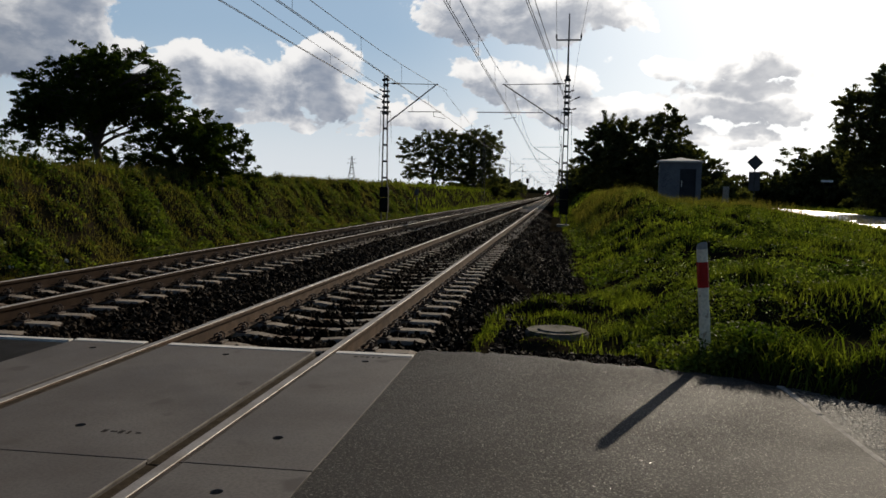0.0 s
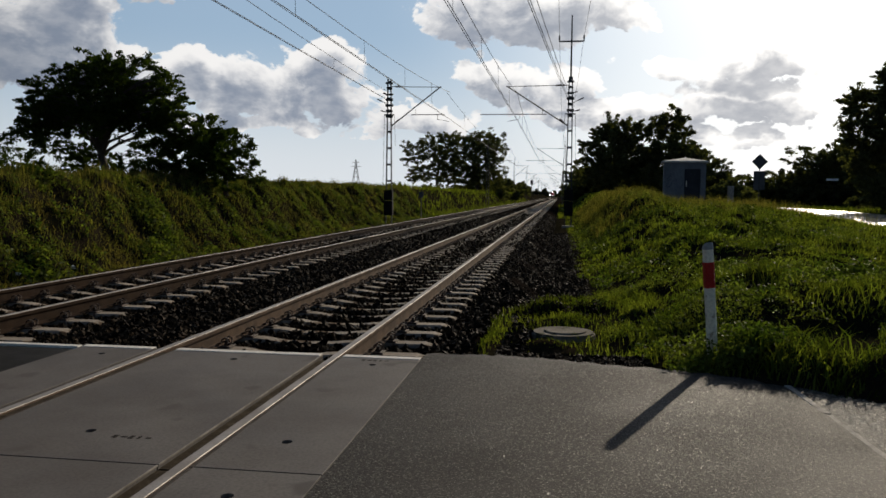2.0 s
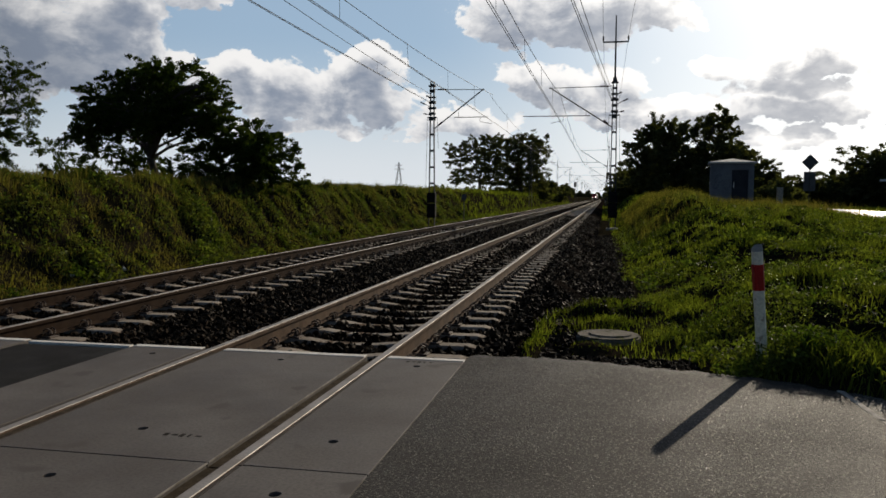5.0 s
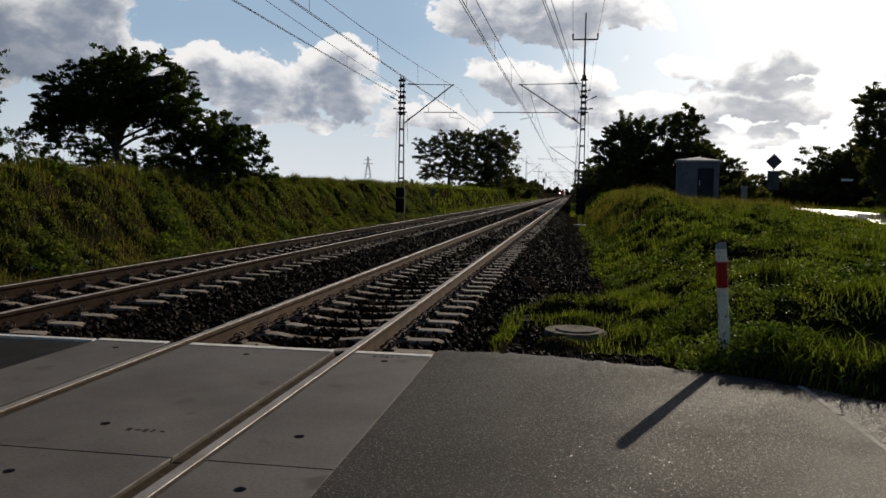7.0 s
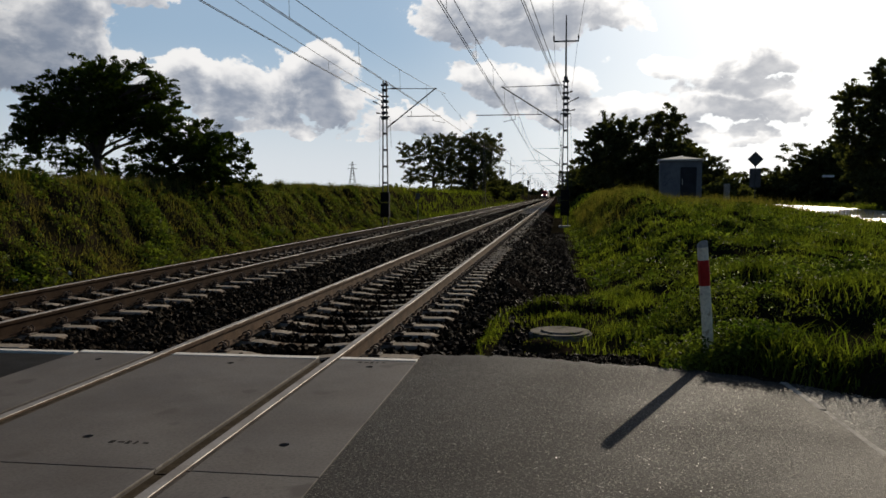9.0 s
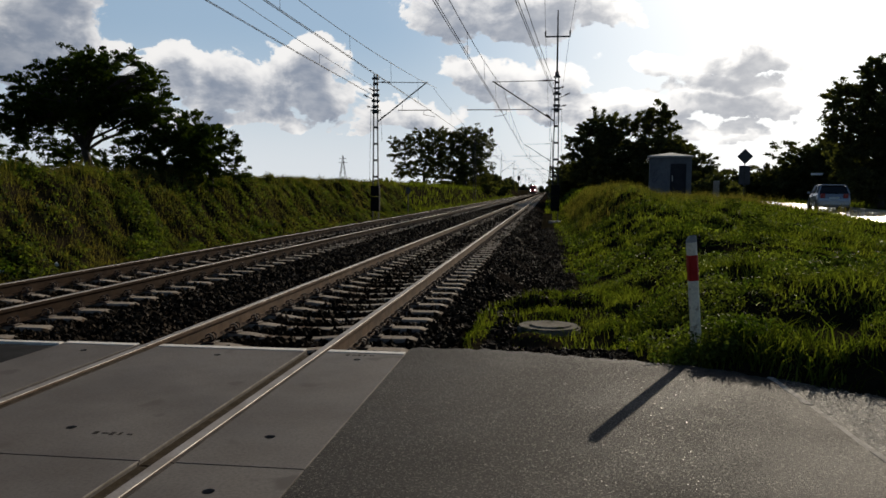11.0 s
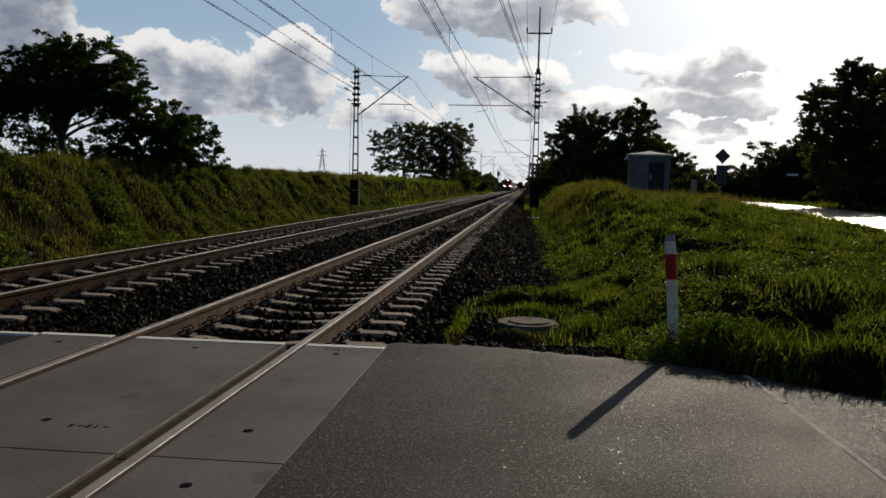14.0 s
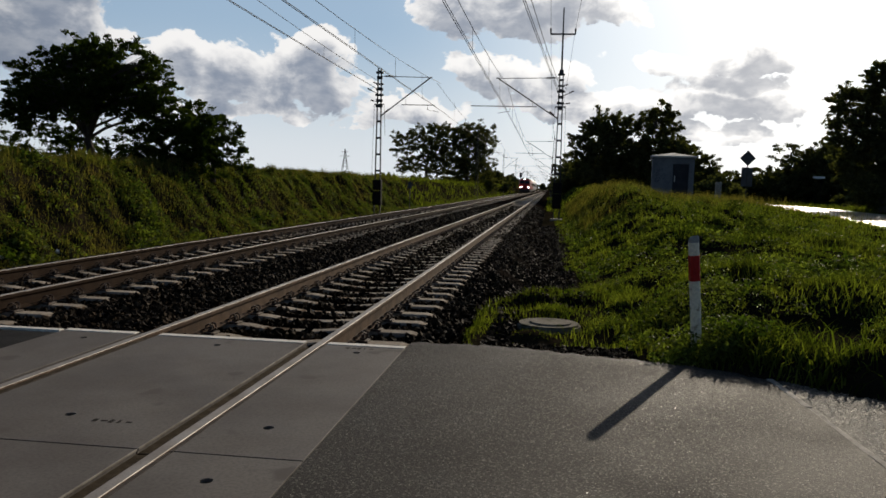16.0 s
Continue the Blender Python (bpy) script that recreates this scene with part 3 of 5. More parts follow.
# ---------------------------------------------------------------- level crossing
def panel_mesh(x0, x1, y0, y1, holes, z0=-0.16, z1=0.0, r=0.029):
    """A slab with round lifting holes sunk into its top."""
    bm = bmesh.new()
    e = 0.0015
    def ring(pts, z):
        return [bm.verts.new((x, y, z)) for x, y in pts]
    top = ring(((x0 + e, y0 + e), (x1 - e, y0 + e), (x1 - e, y1 - e), (x0 + e, y1 - e)), z1)
    mid = ring(((x0, y0), (x1, y0), (x1, y1), (x0, y1)), z1 - e)
    bot = ring(((x0, y0), (x1, y0), (x1, y1), (x0, y1)), z0)
    for a, b in ((top, mid), (mid, bot)):
        for k in range(4):
            bm.faces.new((b[k], b[(k + 1) % 4], a[(k + 1) % 4], a[k]))
    edges = [bm.edges.get((top[k], top[(k + 1) % 4])) for k in range(4)]
    for hx, hy in holes:
        c = [(hx + r * math.cos(t), hy + r * 1.15 * math.sin(t)) for t in (2 * math.pi * k / 14 for k in range(14))]
        up, dn = ring(c, z1), ring(c, z1 - 0.07)
        for k in range(14):
            bm.faces.new((dn[k], up[k], up[(k + 1) % 14], dn[(k + 1) % 14]))
            edges.append(bm.edges.get((up[k], up[(k + 1) % 14])))
        bm.faces.new(dn)
    bmesh.ops.triangle_fill(bm, use_beauty=True, use_dissolve=False, edges=edges)
    bmesh.ops.recalc_face_normals(bm, faces=bm.faces[:])
    return bm


def build_crossing():
    lx = thing("level_crossing", (0, 0, 0), "grey concrete slab level crossing with dark lifting holes", "level crossing")
    L = 2.745
    for cx in (0.0, -4.0):
        for i in range(4):
            y1 = -i * L - (0.006 if i else 0)
            y0 = -(i + 1) * L + 0.006
            hy = [y1 - 0.32, y0 + 0.45]
            spans = ((-0.628, 0.628, [(-0.005, h) for h in hy], "wide grey concrete slab between the rails"), (0.815, 1.455, [(1.125, h) for h in hy], "narrow grey concrete slab outside the rail"),
                     (-1.475, -0.83, [(-1.14, h) for h in hy], "narrow grey concrete slab outside the rail"))
            for a, b, hs, lab in spans:
                pl = part("concrete_slab", panel_mesh(cx + a, cx + b, y0, y1, [(cx + h, v) for h, v in hs]), M_PANEL, lx, lab)
                if i == 0:
                    bm = bmesh.new()
                    box(bm, cx + a + 0.004, cx + b - 0.004, y1 - 0.075, y1 + 0.012, -0.09, 0.005, 0.003)
                    part("steel_edge", bm, M_EDGE, pl, "pale worn steel edge strip")
            # steel angle along the flangeway of the inner slab
            for s in (0.628, -0.628):
                bm = bmesh.new()
                box(bm, cx + s + (0.001 if s > 0 else -0.007), cx + s + (0.007 if s > 0 else -0.001), y0, y1, -0.008, 0.002, 0.001)
                part("flangeway_angle", bm, M_ANGLE if s > 0 else M_DARKGAP, lx)
                bm = bmesh.new()
                box(bm, cx + min(s * 1.002, s * 1.138), cx + max(s * 1.002, s * 1.138), y0, y1 - (0.12 if i == 0 else 0), -0.12, -0.024 if s > 0 else -0.010, 0.004)
                part("flangeway_fill", bm, M_DIRT, lx, "brown dirt packed in the flangeway")
            for s in (-0.79, 0.79):
                bm = bmesh.new()
                box(bm, cx + min(s, s * 1.025), cx + max(s, s * 1.025), y0, y1, -0.10, -0.002, 0.001)
                part("rubber_infill", bm, M_DARKGAP, lx, "dark rubber strip beside the rail")
        bm = bmesh.new()
        box(bm, cx - 1.47, cx + 1.45, -4 * L, -0.06, -0.4, -0.163)
        part("bedding", bm, M_DARKGAP, lx)
        # worn inscription cast into two slabs
        for ix, iy in ((0.27, -2.36), (1.10, -0.16)):
            for k, (w, h) in enumerate(((0.022, 0.030), (0.03, 0.012), (0.020, 0.034), (0.012, 0.030), (0.024, 0.012))):
                bm = bmesh.new()
                x0 = cx + ix - 0.10 + k * 0.048
                box(bm, x0, x0 + w * 1.2, iy - h * 0.75, iy + h * 0.75, -0.002, 0.0015)
                part("inscription_bar", bm, M_BAR, lx)


build_crossing()


def build_road():
    def sheet(name, x0, x1, z, mat, step, label, front=-16.0, fy=None, jag=0.03):
        xs = np.arange(x0, x1 + step / 2, step)
        rng = np.random.default_rng(11)
        ye = (edge_y(xs) if fy is None else fy + 0 * xs) + rng.normal(0, jag, len(xs))
        bm = bmesh.new()
        def shear(px, py):
            """The joint between the two surfaces runs slightly askew."""
            return px - 0.045 * (py + 0.42) * (4.0 < px < 4.35)
        rows = [[bm.verts.new((shear(x, front + (e - front) * f), front + (e - front) * f, z if f < 1 else z - 0.012)) for x, e in zip(xs, ye)] for f in (0, 0.55, 0.8, 0.9, 0.96, 0.99, 1.0)]
        rows.append([bm.verts.new((x, e + 0.05, z - 0.2)) for x, e in zip(xs, ye)])
        for a, b in zip(rows, rows[1:]):
            for k in range(len(xs) - 1):
                bm.faces.new((a[k], a[k + 1], b[k + 1], b[k]))
        bm.normal_update()
        me = bpy.data.meshes.new(name)
        bm.to_mesh(me)
        bm.free()
        me.materials.append(mat)
        tagged(new(name, me), label, "road", kind="structure")
    sheet("road", 1.459, 4.165, -0.003, M_ASPHALT, 0.06, "worn grey asphalt road across the railway")
    sheet("pavement", 4.168, 24.0, -0.009, M_ROUGH, 0.09, "coarse dark asphalt shoulder glinting in the sun", jag=0.05)
    sheet("road_infill", -2.50, -1.48, -0.006, M_PATCH, 0.06, "dark asphalt strip between the two tracks", front=-11.0, fy=-0.092, jag=0.0)
    sheet("road_beyond", -30.0, -5.49, -0.03, M_ASPHALT, 0.3, "asphalt road beyond the tracks", fy=-0.05)
    bm = bmesh.new()
    box(bm, -2.50, -1.50, -0.090, -0.016, -0.16, 0.003, 0.004)
    me = bpy.data.meshes.new("edge_kerb")
    bm.to_mesh(me), bm.free()
    me.materials.append(M_EDGE)
    tagged(new("edge_kerb", me), "pale steel edge closing the asphalt strip", "kerb", kind="structure")
    rng = random.Random(5)
    kerb = thing("kerb_line", (0, 0, 0), "line of pale flush kerb stones with chipped edges", "kerb", kind="structure")
    y = -0.42
    for i in range(14):
        ln = rng.uniform(0.5, 0.9)
        bm = bmesh.new()
        box(bm, 4.146, 4.178, y - ln + 0.012, y, -0.22, -0.001 + rng.uniform(-0.002, 0.002), 0.002)
        for v in bm.verts:
            v.co.x += (v.co.y + 0.42) * -0.045 + rng.uniform(-0.011, 0.011)
        part("kerb_stone", bm, M_KERB, kerb)
        y -= ln


build_road()


def ribbon(name, pts, width, z, mat, label):
    bm = bmesh.new()
    P = [Vector((*p, 0)) for p in pts]
    rows = []
    for i, p in enumerate(P):
        d = (P[min(i + 1, len(P) - 1)] - P[max(i - 1, 0)]).normalized()
        n = Vector((d.y, -d.x, 0))
        zz = [z, z] if not callable(z) else [z(p), z(p)]
        rows.append([bm.verts.new((*(p - n * width / 2).xy, zz[0])), bm.verts.new((*p.xy, zz[0] + 0.05)), bm.verts.new((*(p + n * width / 2).xy, zz[1]))])
    for a, b in zip(rows, rows[1:]):
        for k in (0, 1):
            bm.faces.new((a[k], a[k + 1], b[k + 1], b[k]))
    me = bpy.data.meshes.new(name)
    bm.normal_update()
    bm.to_mesh(me), bm.free()
    me.materials.append(mat)
    return tagged(new(name, me), label, "road", kind="structure")


ROAD_PTS = ((17, -200), (15.5, -60), (15.0, -10), (15.0, 8), (16.6, 24), (18.6, 36), (20.6, 46), (22.6, 58), (23.8, 68), (24.8, 80), (24.8, 100), (24.0, 130), (20, 180), (15, 260))
ribbon("country_road", ROAD_PTS, 5.6, 0.24, M_WETROAD, "smooth country road shining in the low sun")


def scatter_chips(n, x0, x1, y0, y1, z, size, seed, limit):
    """Loose stone chips lying on the asphalt."""
    rng = np.random.default_rng(seed)
    x, y = rng.uniform(x0, x1, n), rng.uniform(y0, y1, n)
    k = (y < edge_y(x) - 0.02) & limit(x, y)
    x, y = x[k], y[k]
    n = len(x)
    tet = np.array([[1, 0, -0.08], [-0.5, 0.85, -0.08], [-0.5, -0.85, -0.08], [0, 0, 0.10]])
    a, s = rng.uniform(0, 6.3, n), size * rng.uniform(0.4, 1.3, n)
    v = tet[None] * rng.uniform(0.6, 1.2, (n, 4, 3))
    c, d = np.cos(a)[:, None], np.sin(a)[:, None]
    V = np.stack([v[..., 0] * c - v[..., 1] * d, v[..., 0] * d + v[..., 1] * c, v[..., 2]], -1) * s[:, None, None] + np.stack([x, y, z + 0.12 * s], -1)[:, None]
    F = (np.array([[0, 1, 3], [1, 2, 3], [2, 0, 3]])[None] + 4 * np.arange(n)[:, None, None]).reshape(-1, 3)
    tagged(new("stone_chips", mesh_np("stone_chips", V.reshape(-1, 3), F, M_CHIP)), "loose stone chips on the coarse asphalt", "gravel", kind="stuff")


scatter_chips(75000, 4.15, 8.0, -6.0, -0.4, -0.009, 0.0090, 61, lambda x, y: x > 4.22 - 0.045 * (y + 0.42))
scatter_chips(13000, 1.5, 4.2, -4.5, 0.3, -0.003, 0.0050, 62, lambda x, y: x < 4.1 - 0.045 * (y + 0.42))


# ---------------------------------------------------------------- overhead line
def strut(bm, a, b, r, sides=5):
    return tube(bm, [a, b], r, sides)


def build_mast(x, y, side, label, spike=False, boxed=False, far=False):
    """Twin-channel mast; side is +1 where the bracket reaches towards +x."""
    z0 = float(ground_h(x, y))
    m = thing("catenary_mast", (x, y, 0), label, "catenary mast", "masts along the railway")
    top = 8.15
    for s in (-1, 1):
        bm = bmesh.new()
        w0, w1 = 0.20 * s, 0.11 * s
        for dx, dy, ex, ey in ((0, 0, 0.012, 0.05), (-0.02 * s, 0.045, 0.03, 0.008), (-0.02 * s, -0.045, 0.03, 0.008)):
            vs = []
            for z, w in ((z0 - 0.25, w0), (top, w1)):
                vs += [bm.verts.new((w + dx + a * ex, dy + b * ey, z)) for a, b in ((-1, -1), (1, -1), (1, 1), (-1, 1))]
            for k in range(4):
                bm.faces.new((vs[k], vs[(k + 1) % 4], vs[4 + (k + 1) % 4], vs[4 + k]))
            bm.faces.new(vs[4:])
        part("channel", bm, M_GALV, m)
    if not far:
        n = 9
        for i in range(n):
            z = z0 + 0.8 + i * (top - z0 - 1.0) / (n - 1)
            bm = bmesh.new()
            w = 0.20 - 0.09 * (z - z0) / (top - z0)
            box(bm, -w, w, -0.055, -0.047, z - 0.06, z + 0.06)
            box(bm, -w, w, 0.047, 0.055, z - 0.06, z + 0.06)
            part("batten_plate", bm, M_GALV, m)
    bm = bmesh.new()
    box(bm, -0.35, 0.35, -0.35, 0.35, z0 - 0.3, z0 + 0.12, 0.03)
    part("concrete_foot", bm, M_KERB, m, "pale concrete foot block")
    tip = (3.75 if side < 0 else 3.15) * side
    # bracket: tie, strut and registration arm
    bm = bmesh.new()
    strut(bm, (0.1 * side, 0, 7.68), (tip, 0, 7.62), 0.022)
    strut(bm, (0.12 * side, 0, 5.35), (tip - 0.05 * side, 0, 7.66), 0.038)
    a0, a1 = 1.35 * side, (5.2 if side < 0 else 3.35) * side
    strut(bm, (a0, 0, 6.02), (a1, 0, 6.02), 0.026)
    strut(bm, (a0 + 0.25 * side, 0, 6.02), (a0 + 0.25 * side, 0, 6.35), 0.014)
    strut(bm, (2.9 * side, 0, 6.02), (2.9 * side, 0, 5.72), 0.014)
    strut(bm, (2.9 * side, 0, 5.75), (3.6 * side, 0, 5.62), 0.014)
    part("cantilever_bracket", bm, M_GALV, m)
    for p, q in (((0.35, 7.68), (0.85, 7.67)), ((0.35, 5.55), (0.6, 5.75))):
        bm = bmesh.new()
        tube(bm, [(side * (p[0] + (q[0] - p[0]) * k / 10), 0, p[1] + (q[1] - p[1]) * k / 10) for k in range(11)], [0.03 if k % 2 == 0 else 0.062 for k in range(11)], 8)
        part("insulator", bm, M_INSUL, m, "brown ribbed insulator")
    if not far:
        # clamps, anchor plates and insulators round the head
        rng = random.Random(int(x * 7))
        for k in range(7):
            z = 5.9 + k * 0.33
            bm = bmesh.new()
            w = rng.uniform(0.14, 0.24)
            box(bm, -w, w, -0.09, 0.09, z - 0.05, z + rng.uniform(0.04, 0.12), 0.01)
            part("head_clamp", bm, M_GALV, m)
        for k, (dz, dx) in enumerate(((6.15, -0.55), (6.6, -0.75), (7.2, -0.4))):
            bm = bmesh.new()
            g = 0.12 * (1 if k != 1 else 3)
            tube(bm, [(dx * side * f, 0.05 * f, dz + g * f) for f in (0, 0.6, 0.7, 0.75, 0.8, 0.85, 0.9, 1.0)], [0.02, 0.02, 0.055, 0.025, 0.055, 0.025, 0.055, 0.02], 7)
            part("side_insulator", bm, M_INSUL, m)
        bm = bmesh.new()
        box(bm, -0.30, 0.30, -0.07, 0.07, 6.0, 6.06, 0.005)
        part("cross_plate", bm, M_GALV, m)
        for dx in (-0.3, 0.3):
            bm = bmesh.new()
            strut(bm, (dx * side, 0.03, 6.0), (dx * side * 1.25, 0.03, 1.8 if dx < 0 else 4.2), 0.010)
            part("tension_cable", bm, M_WIRE, m)
    if boxed:
        for a, b in ((0.70, 1.55), (1.60, 2.2)):
            bm = bmesh.new()
            box(bm, -0.26, 0.26, -0.25, 0.12, z0 + a, z0 + b, 0.02)
            part("tension_weight", bm, M_BLACKBOX, m, "black tensioning weight")
    if spike:
        bm = bmesh.new()
        tube(bm, [(0, 0, 7.9), (0, 0, 9.5), (0, 0, 11.65)], [0.06, 0.05, 0.035], 8)
        part("pole_extension", bm, M_GALV, m)
        bm = bmesh.new()
        box(bm, -0.72, 0.72, -0.035, 0.035, 10.12, 10.20, 0.006)
        part("crossarm", bm, M_GALV, m)
        for s in (-0.70, 0.70):
            bm = bmesh.new()
            tube(bm, [(s, 0, 10.18), (s, 0, 10.34), (s, 0, 10.5)], [0.03, 0.055, 0.04], 8)
            part("pin_insulator", bm, M_INSUL, m)
    elif far:
        bm = bmesh.new()
        tube(bm, [(0, 0, 7.9), (0, 0, 9.2)], [0.05, 0.03], 6)
        part("pole_extension", bm, M_GALV, m)
    return m


SPAN = 63.0
build_mast(-7.66, 41.0, 1, "grey twin-channel catenary mast beside the bank, with tensioning weights", boxed=True)
build_mast(3.0, 41.0, -1, "grey twin-channel catenary mast with a tall pole and crossarm", spike=True, boxed=True)
for _i in range(1, 9):
    build_mast(-7.4, 41 + SPAN * _i, 1, "distant grey catenary mast along the railway", far=True)
    build_mast(3.0, 41 + SPAN * _i, -1, "distant grey catenary mast along the railway", far=True)
build_mast(-7.4, 41 - SPAN, 1, "grey catenary mast behind the level crossing", far=True)
build_mast(3.0, 41 - SPAN, -1, "grey catenary mast behind the level crossing", far=True)


def wire(name, a, b, sag, r, parent, double=0.0, n=14):
    for off in ((-double, double) if double else (0,)):
        bm = bmesh.new()
        A, B = Vector(a), Vector(b)
        pts = []
        for i in range(n + 1):
            f = i / n
            p = A.lerp(B, f)
            pts.append(p + Vector((off, 0, -sag * 4 * f * (1 - f))))
        tube(bm, pts, r, 4, False)
        part(name, bm, M_WIRE, parent)


def build_catenary(x, label):
    for i in range(-1, 8):
        y0, y1 = 41 + SPAN * i, 41 + SPAN * (i + 1)
        c = thing("contact_line", (0, 0, 0), label, "overhead wire", "overhead contact lines")
        zig = 0.06 * (-1) ** i
        wire("contact_wire", (x + zig, y0, 5.7), (x - zig, y1, 5.7), 0.03, 0.011 if i < 3 else 0.016, c, 0.03 if i < 1 else 0)
        wire("messenger_wire", (x - 0.2 * (x < -2), y0, 7.3), (x, y1, 7.3), 1.0, 0.012 if i < 3 else 0.016, c)
        if i < 3:
            for k in range(1, 9):
                f = k / 9
                y = y0 + SPAN * f
                bm = bmesh.new()
                tube(bm, [(x + zig * (1 - 2 * f), y, 5.7), (x, y, 7.3 - 1.0 * 4 * f * (1 - f))], 0.006, 4, False)
                part("dropper", bm, M_WIRE, c)


build_catenary(-0.1, "overhead contact wire hung from a sagging messenger wire")
build_catenary(-4.0, "overhead contact wire hung from a sagging messenger wire")


def build_anchor_line(x0, x1, za, label):
    c = thing("anchor_line", (0, 0, 0), label, "overhead wire", "overhead contact lines")
    wire("contact_wire", (x0, -22, 5.65), (x1, 41, za), 0.12, 0.011, c, 0.03)
    wire("messenger_wire", (x0, -22, 7.2), (x1, 41, za + 0.5), 0.5, 0.012, c)
    for k in (3, 5, 7):
        f = k / 9
        xa, y = x0 + (x1 - x0) * f, -22 + 63 * f
        bm = bmesh.new()
        tube(bm, [(xa, y, 5.65 + (za - 5.65) * f - 0.48 * f * (1 - f)), (xa, y, 7.2 + (za - 6.7) * f - 2 * f * (1 - f))], 0.006, 4, False)
        part("dropper", bm, M_WIRE, c)


build_anchor_line(-4.6, -7.75, 6.9, "overhead line drawn aside and anchored to the mast")
build_anchor_line(0.0, 2.85, 6.9, "overhead line drawn aside and anchored to the mast")
for _s in (-0.7, 0.7):
    _c = thing("supply_wire", (0, 0, 0), "thin supply wire on the tall pole's crossarm", "overhead wire", "supply wires")
    wire("cable", (3.0 + _s, -22, 10.5), (3.0 + _s, 41, 10.5), 0.9, 0.009, _c)
    wire("cable", (3.0 + _s, 41, 10.5), (3.0 + _s * 0.4, 104, 9.2), 0.9, 0.009, _c)


# ---------------------------------------------------------------- things by the crossing
def build_marker_post():
    p = thing("marker_post", (3.785, 0.33, -0.03), "leaning white wooden marker post with a red band", "marker post")
    p.matrix_basis = pose(3.79, 0.33, -0.05, 1.2, -5.2, 14)
    def stick(z0, z1, r0, r1, mat, name, label=""):
        bm = bmesh.new()
        prof = [(-1, -0.62), (-0.62, -1), (0.62, -1), (1, -0.62), (1, 0.62), (0.62, 1), (-0.62, 1), (-1, 0.62)]
        a = [bm.verts.new((x * r0, y * r0, z0)) for x, y in prof]
        b = [bm.verts.new((x * r1, y * r1, z1 + (0.022 * -y if name == "cap" else 0))) for x, y in prof]
        for k in range(8):
            bm.faces.new((a[k], a[(k + 1) % 8], b[(k + 1) % 8], b[k]))
        bm.faces.new(a[::-1]), bm.faces.new(b)
        part(name, bm, mat, p, label)
    stick(-0.35, 0.655, 0.037, 0.0365, M_POSTWHITE, "shaft", "white painted shaft")
    stick(0.655, 0.862, 0.0392, 0.0392, M_POSTRED, "red_band", "glossy red band")
    stick(0.862, 0.965, 0.0365, 0.036, M_POSTWHITE, "upper_shaft", "white painted top")
    stick(0.965, 1.0, 0.037, 0.035, M_POSTGREY, "cap", "weathered grey slanted top")


build_marker_post()


def build_manhole():
    z = -0.235
    t = thing("manhole_ring", (2.60, 2.35, z), "round weathered concrete manhole cover half sunk in grass", "manhole")
    bm = bmesh.new()
    bmesh.ops.create_cone(bm, cap_ends=True, segments=40, radius1=0.34, radius2=0.34, depth=0.35, matrix=Matrix.Translation((0, 0, -0.075)))
    bmesh.ops.bevel(bm, geom=[e for e in bm.edges if all(v.co.z > 0.09 for v in e.verts)], offset=0.02, segments=2, affect="EDGES")
    part("cover", bm, M_MANHOLE, t)
    bm = bmesh.new()
    bmesh.ops.create_cone(bm, cap_ends=True, segments=24, radius1=0.23, radius2=0.22, depth=0.02, matrix=Matrix.Translation((0.02, 0.0, 0.105)))
    part("lid", bm, M_MANHOLE, t)


build_manhole()


